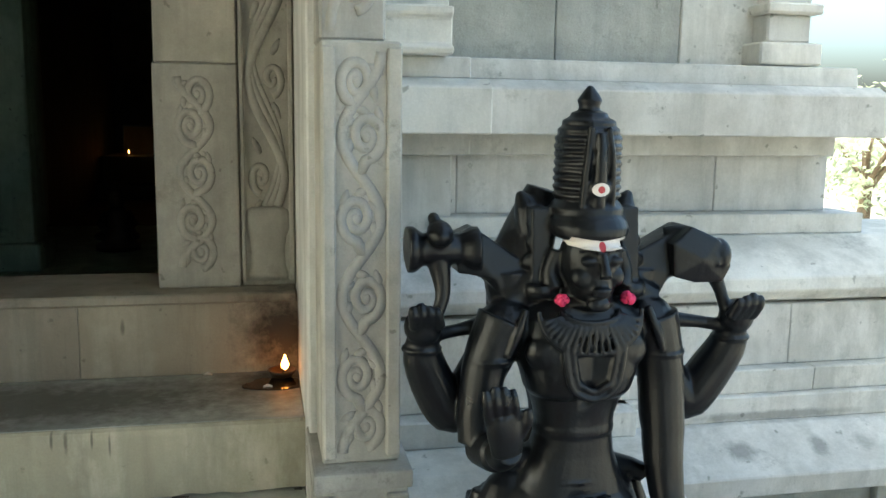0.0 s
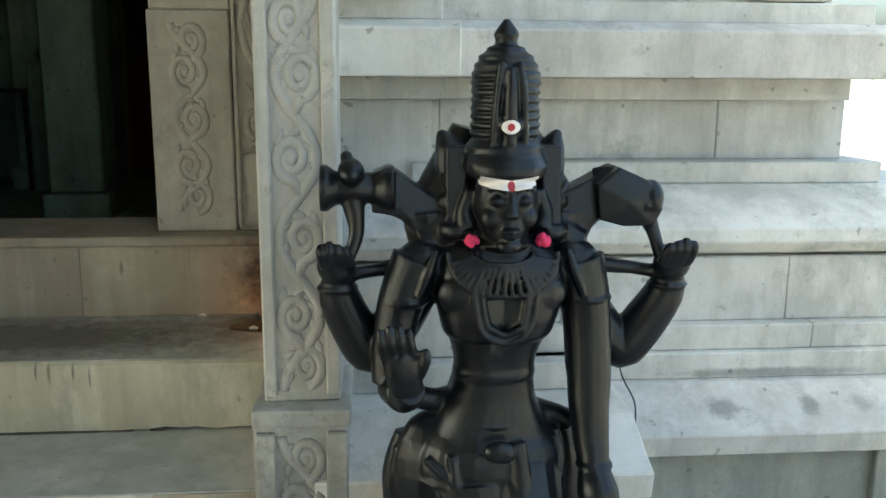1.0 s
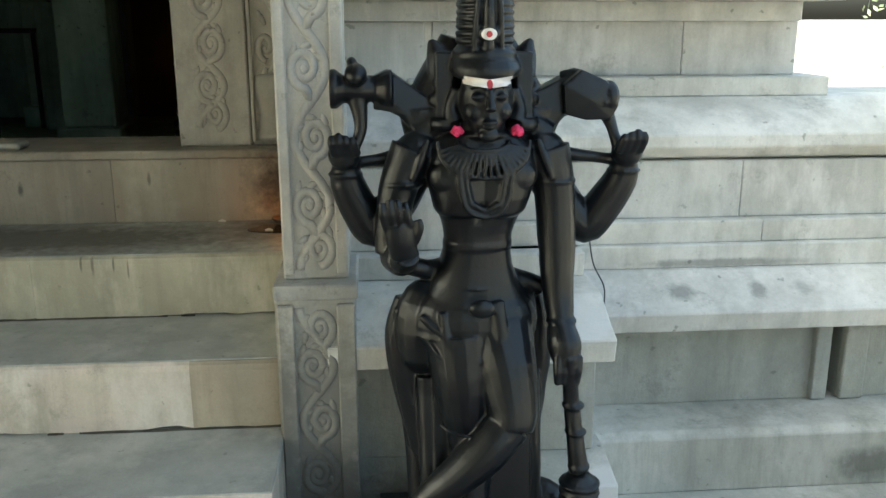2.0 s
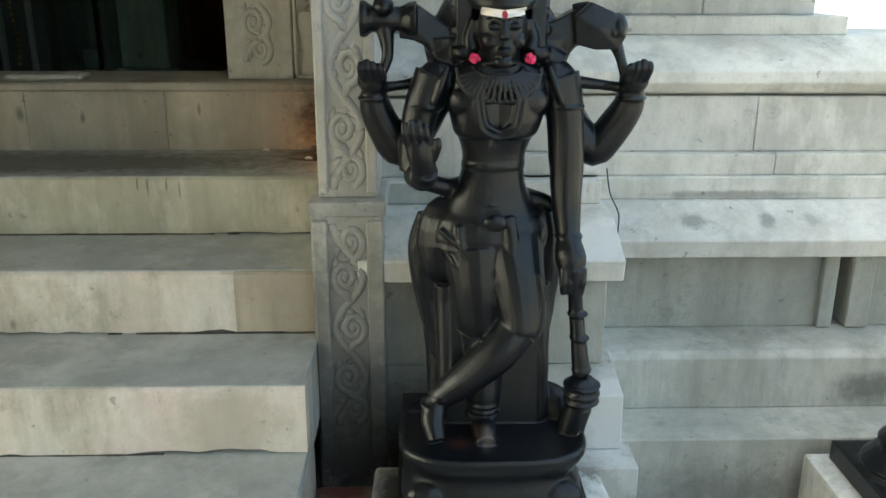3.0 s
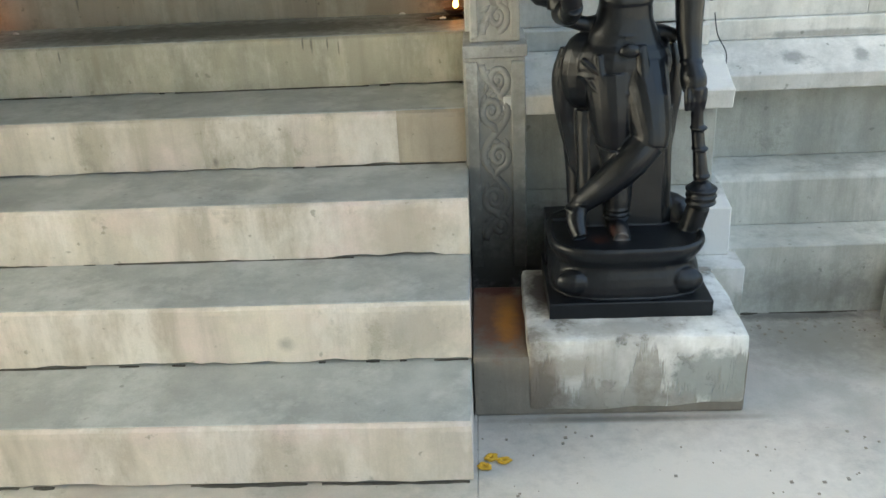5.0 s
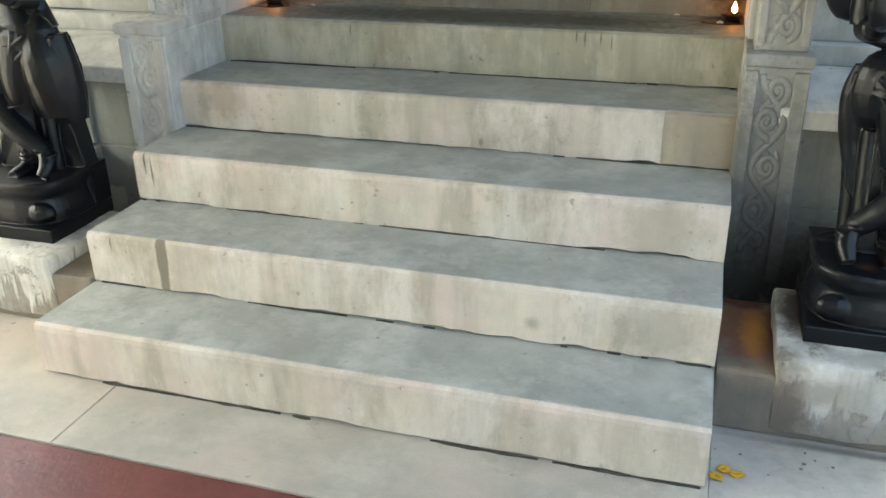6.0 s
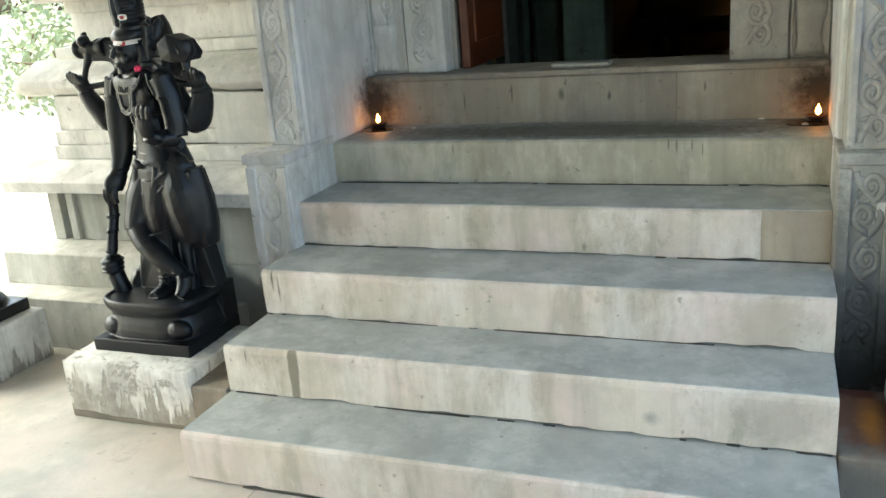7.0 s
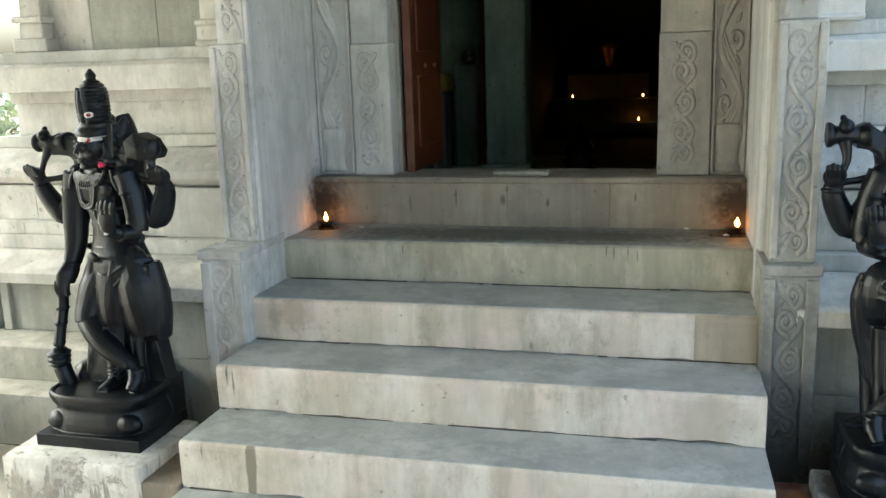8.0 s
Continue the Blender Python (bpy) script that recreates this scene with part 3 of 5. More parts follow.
def pilaster(mir, name):
    p = thing(name, "carved grey granite pilaster with creeper relief on a stepped base", "pilaster", kind="structure")
    carved = M_LIMED_CARVED if mir else M_CARVED
    back = 0.17 if mir else 0.0  # one shaft stands further back on its base
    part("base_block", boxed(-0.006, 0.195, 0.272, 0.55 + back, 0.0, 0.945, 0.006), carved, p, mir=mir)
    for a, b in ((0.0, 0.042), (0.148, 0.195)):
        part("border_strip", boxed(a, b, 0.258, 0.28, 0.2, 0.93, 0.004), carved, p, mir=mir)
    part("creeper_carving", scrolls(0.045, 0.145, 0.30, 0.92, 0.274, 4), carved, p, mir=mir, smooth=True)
    part("ledge", boxed(-0.006, 0.202, 0.25, 0.55 + back, 0.945, 0.985, 0.007, 2), carved, p, mir=mir)
    part("shaft", boxed(0.017, 0.18, 0.305 + back, 0.56 + back, 0.985, 1.862, 0.005), carved, p, mir=mir)
    for a, b in ((0.019, 0.046), (0.15, 0.18)):
        part("border_strip", boxed(a, b, 0.293 + back, 0.31 + back, 1.0, 1.85, 0.004), carved, p, mir=mir)
    part("creeper_carving", scrolls(0.05, 0.148, 1.01, 1.84, 0.307 + back, 5), carved, p, mir=mir, smooth=True)
    part("upper_shaft", boxed(0.017, 0.15, 0.325 + back, 0.56 + back, 1.862, 3.4, 0.006), carved, p, mir=mir)
    part("leaf_carving", scrolls(0.03, 0.13, 1.88, 2.4, 0.327 + back, 2, 0.012), carved, p, mir=mir, smooth=True)
    return p


def jamb(mir, name):
    j = thing(name, "carved stone door jamb with spiral creeper bands", "door jamb", kind="structure")
    cut = M_JAMB_PALE if mir else M_JAMB
    edge = -0.405
    split = -0.20 if mir else -0.165
    part("inner_band", boxed(edge, split, 1.215, 1.33, 1.195, 1.86, 0.005), cut, j, mir=mir)
    part("inner_band", boxed(edge + 0.004, split, 1.235, 1.33, 1.86, 3.4, 0.005), cut, j, mir=mir)
    part("spiral_carving", scrolls(-0.345, -0.235, 1.26, 1.82, 1.217, 4), cut, j, mir=mir, smooth=True)
    part("outer_band", boxed(split + 0.005, 0.0, 1.235, 1.33, 1.195, 3.4, 0.004), cut, j, mir=mir)
    for a, b in ((split + 0.005, split + 0.017), (-0.018, -0.004)):
        part("border_strip", boxed(a, b, 1.215, 1.24, 1.21, 3.3, 0.003), cut, j, mir=mir)
    part("pot_carving", lathe(bmesh.new(), [(0.062, 0), (0.063, 0.02), (0.055, 0.04), (0.052, 0.09), (0.058, 0.135), (0.064, 0.15), (0.068, 0.165), (0.069, 0.195), (0.064, 0.215), (0.05, 0.225)], (-0.083, 1.24, 1.212), 20, 1.0, 0.34), cut, j, mir=mir, smooth=True)
    part("wave_carving", wave(-0.145, -0.02, 1.44, 2.2, 1.236, 1.3, 0.0155), cut, j, mir=mir, smooth=True)
    return j


for m, tag_w, tag_p, tag_j in ((False, "wall_1", "pilaster_1", "door_jamb_1"), (True, "wall_2", "pilaster_2", "door_jamb_2")):
    wall(m, tag_w)
    pilaster(m, tag_p)
    jamb(m, tag_j)

for nm, a in (("hall_wall_8", (-3.8, -1.712, 1.335, 1.45, 1.0, 3.6)), ("hall_wall_9", (-0.37, 1.7, 1.335, 1.45, 1.0, 3.6)), ("hall_wall_10", (-1.7, -0.37, 1.335, 1.45, 3.2, 3.6))):
    tagged(part(nm, boxed(*a), M_JAMB), "dim stone wall beside the door", "wall", kind="structure")
lintel = part("lintel", boxed(-1.9, -0.24, 1.24, 1.33, 2.75, 3.4, 0.006), M_JAMB)
tagged(lintel, "stone lintel over the temple door", "lintel", kind="structure")
# The porch ceiling stays out of view; its edges are set to shape sky light.
ceil = part("ceiling", boxed(-6.9, 0.72, -6.0, 1.5, 3.4, 3.6), M_CEIL)
tagged(ceil, "grey stone ceiling over the porch, unseen and sized to block sky", "ceiling", kind="structure")
# Unseen wall, added to cut front light and darken the statues' reflections.
tagged(part("wall_3", boxed(-6.9, 0.72, -6.25, -6.0, -0.05, 3.6, 0.01), M_PALE), "plain unseen wall added across the porch to block front light", "wall", kind="structure")


# ---- the hall behind the door ----
HX0, HX1, HY1, HZ = -3.6, 1.5, 7.0, 3.6
HF = 0.68  # the hall floor lies below the sill
tagged(part("hall_floor", boxed(HX0, HX1, 1.5, HY1, HF - 0.2, HF), M_HALL), "dark stone hall floor", "floor", kind="structure")
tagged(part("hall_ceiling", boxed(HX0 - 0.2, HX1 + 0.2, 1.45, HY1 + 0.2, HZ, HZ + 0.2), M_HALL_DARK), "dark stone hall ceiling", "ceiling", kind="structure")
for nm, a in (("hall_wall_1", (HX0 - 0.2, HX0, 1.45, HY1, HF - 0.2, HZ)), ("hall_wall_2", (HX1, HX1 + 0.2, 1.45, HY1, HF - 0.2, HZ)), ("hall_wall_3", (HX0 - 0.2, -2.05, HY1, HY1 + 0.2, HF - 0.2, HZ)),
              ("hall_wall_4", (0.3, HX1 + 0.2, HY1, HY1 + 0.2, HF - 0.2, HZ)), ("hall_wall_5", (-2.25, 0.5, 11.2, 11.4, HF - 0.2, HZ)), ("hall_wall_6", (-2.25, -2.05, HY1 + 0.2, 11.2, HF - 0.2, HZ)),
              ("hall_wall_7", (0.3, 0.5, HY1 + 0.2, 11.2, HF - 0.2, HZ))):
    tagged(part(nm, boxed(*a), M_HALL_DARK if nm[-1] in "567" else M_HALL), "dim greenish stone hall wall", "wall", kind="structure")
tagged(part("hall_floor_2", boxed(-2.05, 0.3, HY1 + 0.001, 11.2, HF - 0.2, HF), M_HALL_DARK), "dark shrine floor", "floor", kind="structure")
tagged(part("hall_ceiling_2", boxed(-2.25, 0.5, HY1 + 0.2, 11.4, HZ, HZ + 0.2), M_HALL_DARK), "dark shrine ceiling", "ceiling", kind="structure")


def hall_pillar(x, y, w):
    p = thing("hall_pillar", "square grey-green stone hall pillar in the dark", "pillar", "pillars of the hall", at=(x, y, HF))
    part("pillar_base", boxed(-w * 0.62, w * 0.62, -w * 0.62, w * 0.62, 0, 0.18, 0.01), M_HALL, p)
    part("pillar_shaft", boxed(-w / 2, w / 2, -w / 2, w / 2, 0.18, HZ - HF, 0.012), M_HALL, p)
    return p


hall_pillar(-1.745, 4.78, 0.36)
hall_pillar(-2.95, 4.78, 0.41)
hall_pillar(-2.52, 6.45, 0.44)

leaf = thing("door_1", "open varnished brown wooden door leaf", "door", at=(-1.69, 1.337, 1.196))
part("leaf", boxed(0.0, 0.045, 0.0, 0.60, 0.0, 2.0, 0.004), M_WOOD, leaf)
for z in (0.12, 0.62, 1.12, 1.6):
    part("raised_panel", boxed(0.045, 0.057, 0.08, 0.52, z, z + 0.38, 0.008), M_WOOD, leaf)
for z in (0.45, 0.95):
    for y in (0.2, 0.4):
        part("brass_stud", blob(bmesh.new(), (0.062, y, z + 0.1), 0.012, 0.016, 0.016, 10, 6), M_BRASS, leaf, smooth=True)

post = thing("railing", "grey stone rail post with a steel pot on it", "railing", at=(-2.42, 6.1, HF))
part("post", boxed(-0.12, 0.12, -0.1, 0.1, 0, 1.06, 0.01), M_HALL, post)
part("rail_bar", boxed(-0.5, -0.12, -0.02, 0.02, 0.81, 0.85, 0.004), M_IRON, post)
part("rail_bar", boxed(-0.2, -0.17, -0.02, 0.02, 0.0, 0.81, 0.004), M_IRON, post)
pot = part("steel_pot", lathe(bmesh.new(), [(0.035, 0), (0.05, 0.03), (0.05, 0.06), (0.03, 0.085), (0.042, 0.1), (0.036, 0.1)], (0, 0, 0), 18), M_STEEL, smooth=True)
pot.location = (-2.40, 6.1, 1.74)
pot.scale = (1.5, 1.5, 1.5)
tagged(pot, "small shiny steel water pot on a stone post", "pot")

mat_slab = part("threshold_slab", boxed(-0.14, 0.14, -0.05, 0.05, 0, 0.022, 0.008), plain("pale_slab", (0.32, 0.31, 0.27), 0.8))
mat_slab.location = (-1.06, 1.22, 1.195)
tagged(mat_slab, "small pale stone slab lying on the sill", "slab")

idol = bmesh.new()
lathe(idol, [(0.10, 0), (0.10, 0.025), (0.07, 0.04), (0.085, 0.06), (0.075, 0.09), (0.05, 0.13), (0.052, 0.17), (0.03, 0.20)], (0, 0, 0), 20)
blob(idol, (0, -0.005, 0.225), 0.033, 0.035, 0.038)
for q in (-1, 1):
    tube(idol, [(q * 0.045, 0, 0.17), (q * 0.075, -0.02, 0.12), (q * 0.04, -0.06, 0.09)], [0.02, 0.018, 0.016], 8)
    blob(idol, (q * 0.06, -0.03, 0.065), 0.04, 0.045, 0.022)
lathe(idol, [(0.03, 0), (0.025, 0.02), (0.005, 0.05)], (0, 0, 0.25), 12)
idol = part("idol", idol, M_IDOL, smooth=True)
idol.location = (-1.18, 5.5, HF)
idol.scale = (1.65, 1.65, 1.65)
tagged(idol, "dark oiled stone idol on the hall floor", "statue")

altar = thing("altar", "dark stepped stone altar deep in the shrine", "altar", at=(-1.23, 10.6, HF))
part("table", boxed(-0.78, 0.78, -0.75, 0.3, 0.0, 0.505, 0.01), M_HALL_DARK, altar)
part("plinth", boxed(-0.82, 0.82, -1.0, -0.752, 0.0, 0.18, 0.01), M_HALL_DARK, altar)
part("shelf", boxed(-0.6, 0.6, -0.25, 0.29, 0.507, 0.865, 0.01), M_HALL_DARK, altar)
urn = part("brass_urn", lathe(bmesh.new(), [(0.08, 0), (0.04, 0.05), (0.05, 0.10), (0.12, 0.24), (0.17, 0.31), (0.13, 0.31), (0.08, 0.24)], (0, 0, 0), 24), M_BRASS, smooth=True)
urn.location = (-1.23, 10.55, 1.545)
urn.scale = (1.5, 1.5, 1.5)
tagged(urn, "flared old brass urn on the altar", "urn")


stand = thing("offering_stand", "dark offering stand with pale posts, brass beads and yellow cloth", "stand", at=(-2.25, 3.68, HF))
for x in (-0.105, 0.08):
    part("post", boxed(x, x + 0.03, -0.02, 0.02, 0.0, 0.86, 0.004), M_POST, stand)
part("back_panel", boxed(-0.18, 0.18, 0.03, 0.2, 0.0, 0.84, 0.006), M_HALL_DARK, stand)
for k in range(13):
    part("brass_bead", blob(bmesh.new(), (-0.012 + 0.012 * math.sin(k * 0.5), 0.018, 0.31 + 0.038 * k), 0.011, 0.011, 0.015, 10, 8), M_BRASS, stand, smooth=True)
cloth = boxed(-0.21, 0.21, -0.05, 0.22, 0.86, 1.0, 0.03, 3)
for v in cloth.verts:
    v.co += 0.012 * Vector((noise.noise(v.co * 13), noise.noise(v.co * 11 + Vector((5, 1, 2))), 0.0))
part("cloth", cloth, M_YELLOW_CLOTH, stand, "folded dull yellow cloth", smooth=True)


def oil_lamp(name, at, size=1.0, glow_r=1.0):
    lamp = thing(name, "small clay oil lamp with a burning wick", "oil lamp", "oil lamps", at=at)
    bowl = lathe(bmesh.new(), [(0.018, 0), (0.03, 0.004), (0.04, 0.018), (0.042, 0.024), (0.036, 0.022), (0.02, 0.012)], (0, 0, 0), 18, size, size)
    dish = part("bowl", bowl, M_CLAY, lamp, smooth=True)
    part("wick", tube(bmesh.new(), [(0, 0, 0.012), (0.006, -0.012, 0.022), (0.008, -0.018, 0.032)], 0.003, 6), M_SOOT, dish)
    part("flame", lathe(bmesh.new(), [(0.003, 0.028), (0.009, 0.033), (0.0115, 0.042), (0.0085, 0.053), (0.004, 0.064), (0.001, 0.073)], (0.008, -0.018, 0), 12, size * glow_r, size * glow_r), M_FLAME, lamp, smooth=True)
    return lamp


oil_lamp("oil_lamp", (-0.05, 1.06, 0.953))
oil_lamp("oil_lamp", (-2.055, 1.06, 0.953))
for x, y, z in ((-1.72, 10.0, HF + 0.506), (-0.71, 10.0, HF + 0.506), (-0.76, 9.74, HF + 0.181)):
    oil_lamp("oil_lamp", (x, y, z), 0.8)


def oil_film(x, y, seed):
    """A thin uneven film of lamp oil, added so that the landing mirrors the flame."""
    bm = bmesh.new()
    ring = []
    for k in range(28):
        a = 2 * math.pi * k / 28
        r = 0.075 * (1 + 0.35 * noise.noise((math.cos(a) * 1.4, math.sin(a) * 1.4, seed)))
        ring.append((x + 1.15 * r * math.cos(a), y - 0.05 + 0.75 * r * math.sin(a)))
    top = [bm.verts.new((min(max(p, -STAIR_W + 0.004), -0.004), q, 0.9535)) for p, q in ring]
    low = [bm.verts.new((v.co.x, v.co.y, 0.949)) for v in top]
    bm.faces.new(top)
    for k in range(28):
        bm.faces.new((low[k], low[(k + 1) % 28], top[(k + 1) % 28], top[k]))
    tagged(part("spilled_oil", bm, M_OIL), "dark glossy film of lamp oil added on the landing to mirror the flame", "oil stain", "oil stains")


oil_film(-0.07, 1.05, 1.0)
oil_film(-2.04, 1.05, 5.0)


# ---- plinths and statues ----


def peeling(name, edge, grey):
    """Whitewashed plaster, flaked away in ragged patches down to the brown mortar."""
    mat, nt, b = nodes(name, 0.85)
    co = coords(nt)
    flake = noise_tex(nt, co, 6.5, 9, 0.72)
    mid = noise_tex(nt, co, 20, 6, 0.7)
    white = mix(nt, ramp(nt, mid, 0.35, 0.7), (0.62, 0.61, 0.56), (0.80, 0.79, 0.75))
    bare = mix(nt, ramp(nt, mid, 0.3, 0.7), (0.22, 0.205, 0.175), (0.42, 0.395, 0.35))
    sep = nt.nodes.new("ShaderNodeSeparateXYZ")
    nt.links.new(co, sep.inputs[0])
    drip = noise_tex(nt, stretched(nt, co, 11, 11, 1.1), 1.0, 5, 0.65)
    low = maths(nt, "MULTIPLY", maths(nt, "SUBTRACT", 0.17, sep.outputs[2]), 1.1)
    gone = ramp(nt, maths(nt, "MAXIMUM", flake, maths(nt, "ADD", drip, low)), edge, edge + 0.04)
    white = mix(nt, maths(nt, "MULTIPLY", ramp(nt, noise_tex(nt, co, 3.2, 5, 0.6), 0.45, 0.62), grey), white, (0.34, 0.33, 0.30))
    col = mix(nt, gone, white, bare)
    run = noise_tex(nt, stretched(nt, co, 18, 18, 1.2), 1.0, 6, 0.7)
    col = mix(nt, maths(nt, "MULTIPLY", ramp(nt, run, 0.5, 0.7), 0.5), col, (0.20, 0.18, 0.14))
    # Placed patches: plinth faces and foot, and darker top beside the statue base.
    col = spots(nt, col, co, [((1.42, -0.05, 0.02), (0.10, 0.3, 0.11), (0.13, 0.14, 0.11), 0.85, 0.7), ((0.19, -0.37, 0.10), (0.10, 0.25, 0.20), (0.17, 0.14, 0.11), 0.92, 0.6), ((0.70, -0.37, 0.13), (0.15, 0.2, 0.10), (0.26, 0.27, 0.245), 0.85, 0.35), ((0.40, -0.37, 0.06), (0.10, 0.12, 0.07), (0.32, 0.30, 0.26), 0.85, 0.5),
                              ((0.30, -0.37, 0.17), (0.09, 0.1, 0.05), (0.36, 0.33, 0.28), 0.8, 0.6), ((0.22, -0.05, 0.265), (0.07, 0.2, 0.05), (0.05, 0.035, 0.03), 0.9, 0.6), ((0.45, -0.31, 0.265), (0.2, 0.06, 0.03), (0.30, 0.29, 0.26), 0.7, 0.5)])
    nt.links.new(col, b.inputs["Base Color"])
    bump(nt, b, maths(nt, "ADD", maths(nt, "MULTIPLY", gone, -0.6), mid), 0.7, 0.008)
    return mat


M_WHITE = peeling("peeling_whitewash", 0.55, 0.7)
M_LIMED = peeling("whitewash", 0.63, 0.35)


def black_stone():
    mat, nt, b = nodes("oiled_black_granite", 0.4)
    co = coords(nt)
    n, f = noise_tex(nt, co, 14, 6, 0.65), noise_tex(nt, co, 120, 3, 0.6)
    nt.links.new(mix(nt, ramp(nt, n, 0.3, 0.75), (0.003, 0.0040, 0.0055), (0.007, 0.0088, 0.0115)), b.inputs["Base Color"])
    nt.links.new(ramp(nt, noise_tex(nt, co, 6, 5, 0.7), 0.3, 0.75, (0.27,) * 3 + (1,), (0.42,) * 3 + (1,)), b.inputs["Roughness"])
    bump(nt, b, maths(nt, "ADD", n, maths(nt, "MULTIPLY", f, 0.25)), 0.3, 0.005)
    b.inputs["Specular IOR Level"].default_value = 0.36
    return mat


M_BLACK = black_stone()


def plinth(mir):
    p = thing("statue_plinth", "low plinth with peeling whitewash and rusty orange stains", "plinth", "plinths of the guardian statues", kind="")
    a = boxed(0.004, 0.80, -0.36, 0.098, 0.0, 0.205, 0.012, 2)
    part("masonry", a, M_PLINTH, p, mir=mir)
    b = bmesh.new()
    box(b, 0.165, 0.795, -0.366, 0.095, 0.028, 0.265, 0.014, 2)
    bmesh.ops.subdivide_edges(b, edges=b.edges[:], cuts=5, use_grid_fill=True)
    for v in b.verts:
        n = noise.noise(v.co * 9) + 0.5 * noise.noise(v.co * 23)
        v.co.x += 0.006 * n
        v.co.y += 0.008 * n if v.co.y < 0 else 0
        if v.co.z < 0.06:
            v.co.z += 0.022 * noise.noise(v.co * 14)
        if v.co.z > 0.2:
            v.co.z = min(v.co.z + 0.006 * n, 0.268)
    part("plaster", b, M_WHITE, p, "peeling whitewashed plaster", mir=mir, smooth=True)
    return p


def statue_mesh(mir):
    """A four-armed guardian in black stone: tall ringed crown, crossed leg, hand on a club."""
    bm = bmesh.new()
    # base
    box(bm, 0.235, 0.715, -0.25, 0.115, 0.262, 0.315)
    box(bm, 0.245, 0.705, 0.03, 0.13, 0.31, 0.475)
    oval = [(1.03, 0.315), (1.04, 0.327), (1.03, 0.35), (1.0, 0.375), (0.965, 0.396), (0.955, 0.408), (0.985, 0.42), (1.035, 0.436), (1.07, 0.453), (1.068, 0.468), (1.04, 0.477), (1.0, 0.477), (0.97, 0.466)]
    rings = []
    for r, z in oval:
        ring = []
        for k in range(40):
            a = 2 * math.pi * k / 40
            c, s = math.cos(a), math.sin(a)
            ex = 0.62
            ring.append(bm.verts.new((0.475 + 0.221 * r * math.copysign(abs(c) ** ex, c), -0.055 + 0.168 * r * math.copysign(abs(s) ** ex, s), z)))
        rings.append(ring)
    for a, b in zip(rings, rings[1:]):
        for k in range(40):
            bm.faces.new((a[k], a[(k + 1) % 40], b[(k + 1) % 40], b[k]))
    bm.faces.new(rings[0][::-1])
    bm.faces.new(rings[-1])
    for sx in (-1, 1):
        blob(bm, (0.475 + sx * 0.16, -0.19, 0.356), 0.06, 0.034, 0.042)
    # standing leg and foot
    limb(bm, [(0.44, 0.0, 0.92), (0.447, -0.03, 0.80), (0.455, -0.03, 0.68), (0.457, -0.035, 0.55), (0.457, -0.04, 0.48), (0.457, -0.045, 0.45)], [0.088, 0.072, 0.05, 0.042, 0.03, 0.034], 16)
    limb(bm, [(0.457, -0.03, 0.478), (0.457, -0.08, 0.474), (0.457, -0.14, 0.468)], [0.03, 0.032, 0.024], 12)
    for z in (0.50, 0.515, 0.53):
        lathe(bm, [(0.034, -0.006), (0.041, 0), (0.034, 0.006)], (0.457, -0.04, z), 16)
    # crossed leg
    limb(bm, [(0.52, 0.0, 0.93), (0.535, -0.05, 0.85), (0.545, -0.085, 0.77), (0.54, -0.095, 0.735)], [0.085, 0.072, 0.058, 0.05], 16)
    limb(bm, [(0.54, -0.09, 0.745), (0.49, -0.095, 0.69), (0.42, -0.09, 0.625), (0.36, -0.08, 0.575), (0.335, -0.075, 0.55)], [0.05, 0.05, 0.044, 0.034, 0.03], 14)
    limb(bm, [(0.335, -0.075, 0.555), (0.325, -0.10, 0.515), (0.335, -0.13, 0.475)], [0.03, 0.03, 0.022], 12)
    for f in (0.0, 0.04):
        blob(bm, (0.352 - f * 0.6, -0.08, 0.568 - f * 0.5), 0.036, 0.036, 0.012)
    # hanging cloth behind and between the legs
    for sgn, top, bot in ((-1, 0.30, 0.345), (1, 0.625, 0.60)):
        limb(bm, [(top - sgn * 0.01, 0.05, 1.0), (top, 0.05, 0.92), (top * 0.8 + bot * 0.2, 0.05, 0.82), (bot - sgn * -0.0, 0.05, 0.66), (bot - sgn * 0.02, 0.05, 0.60)], [0.02, 0.034, 0.036, 0.03, 0.012], 12)
    for i in range(7):
        x = 0.33 + 0.26 * i / 6
        limb(bm, [(x * 0.92 + 0.038, 0.055, 1.0), (x, 0.06, 0.8), (x * 0.9 + 0.047, 0.06, 0.6), (x * 0.85 + 0.07, 0.055, 0.45)], [0.036, 0.036, 0.034, 0.034], 10)
    for i in range(4):
        x = 0.36 + 0.07 * i / 3
        limb(bm, [(x, 0.01, 0.82), (x + 0.006, 0.0, 0.60), (x + 0.008, 0.0, 0.46)], [0.026, 0.027, 0.028], 8)
        x = 0.50 + 0.10 * i / 3
        limb(bm, [(x, 0.015, 0.82), (x, 0.005, 0.6), (x - 0.004, 0.005, 0.46)], [0.026, 0.028, 0.03], 8)
    # hips, garment folds and belt
    blob(bm, (0.468, 0.01, 0.955), 0.148, 0.088, 0.105, 24, 14)
    blob(bm, (0.36, 0.03, 0.93), 0.075, 0.06, 0.12)
    blob(bm, (0.565, 0.03, 0.95), 0.05, 0.05, 0.10)
    for r, z in ((0.096, 1.045), (0.119, 1.0)):
        lathe(bm, [(r - 0.012, -0.007), (r, 0), (r - 0.012, 0.007)], (0.468, 0.011, z), 32, 1.0, 0.7)
    limb(bm, [(0.39, -0.058, 0.995), (0.402, -0.070, 0.93), (0.432, -0.079, 0.89), (0.475, -0.081, 0.885), (0.50, -0.077, 0.915), (0.508, -0.070, 0.985)], 0.009, 8)
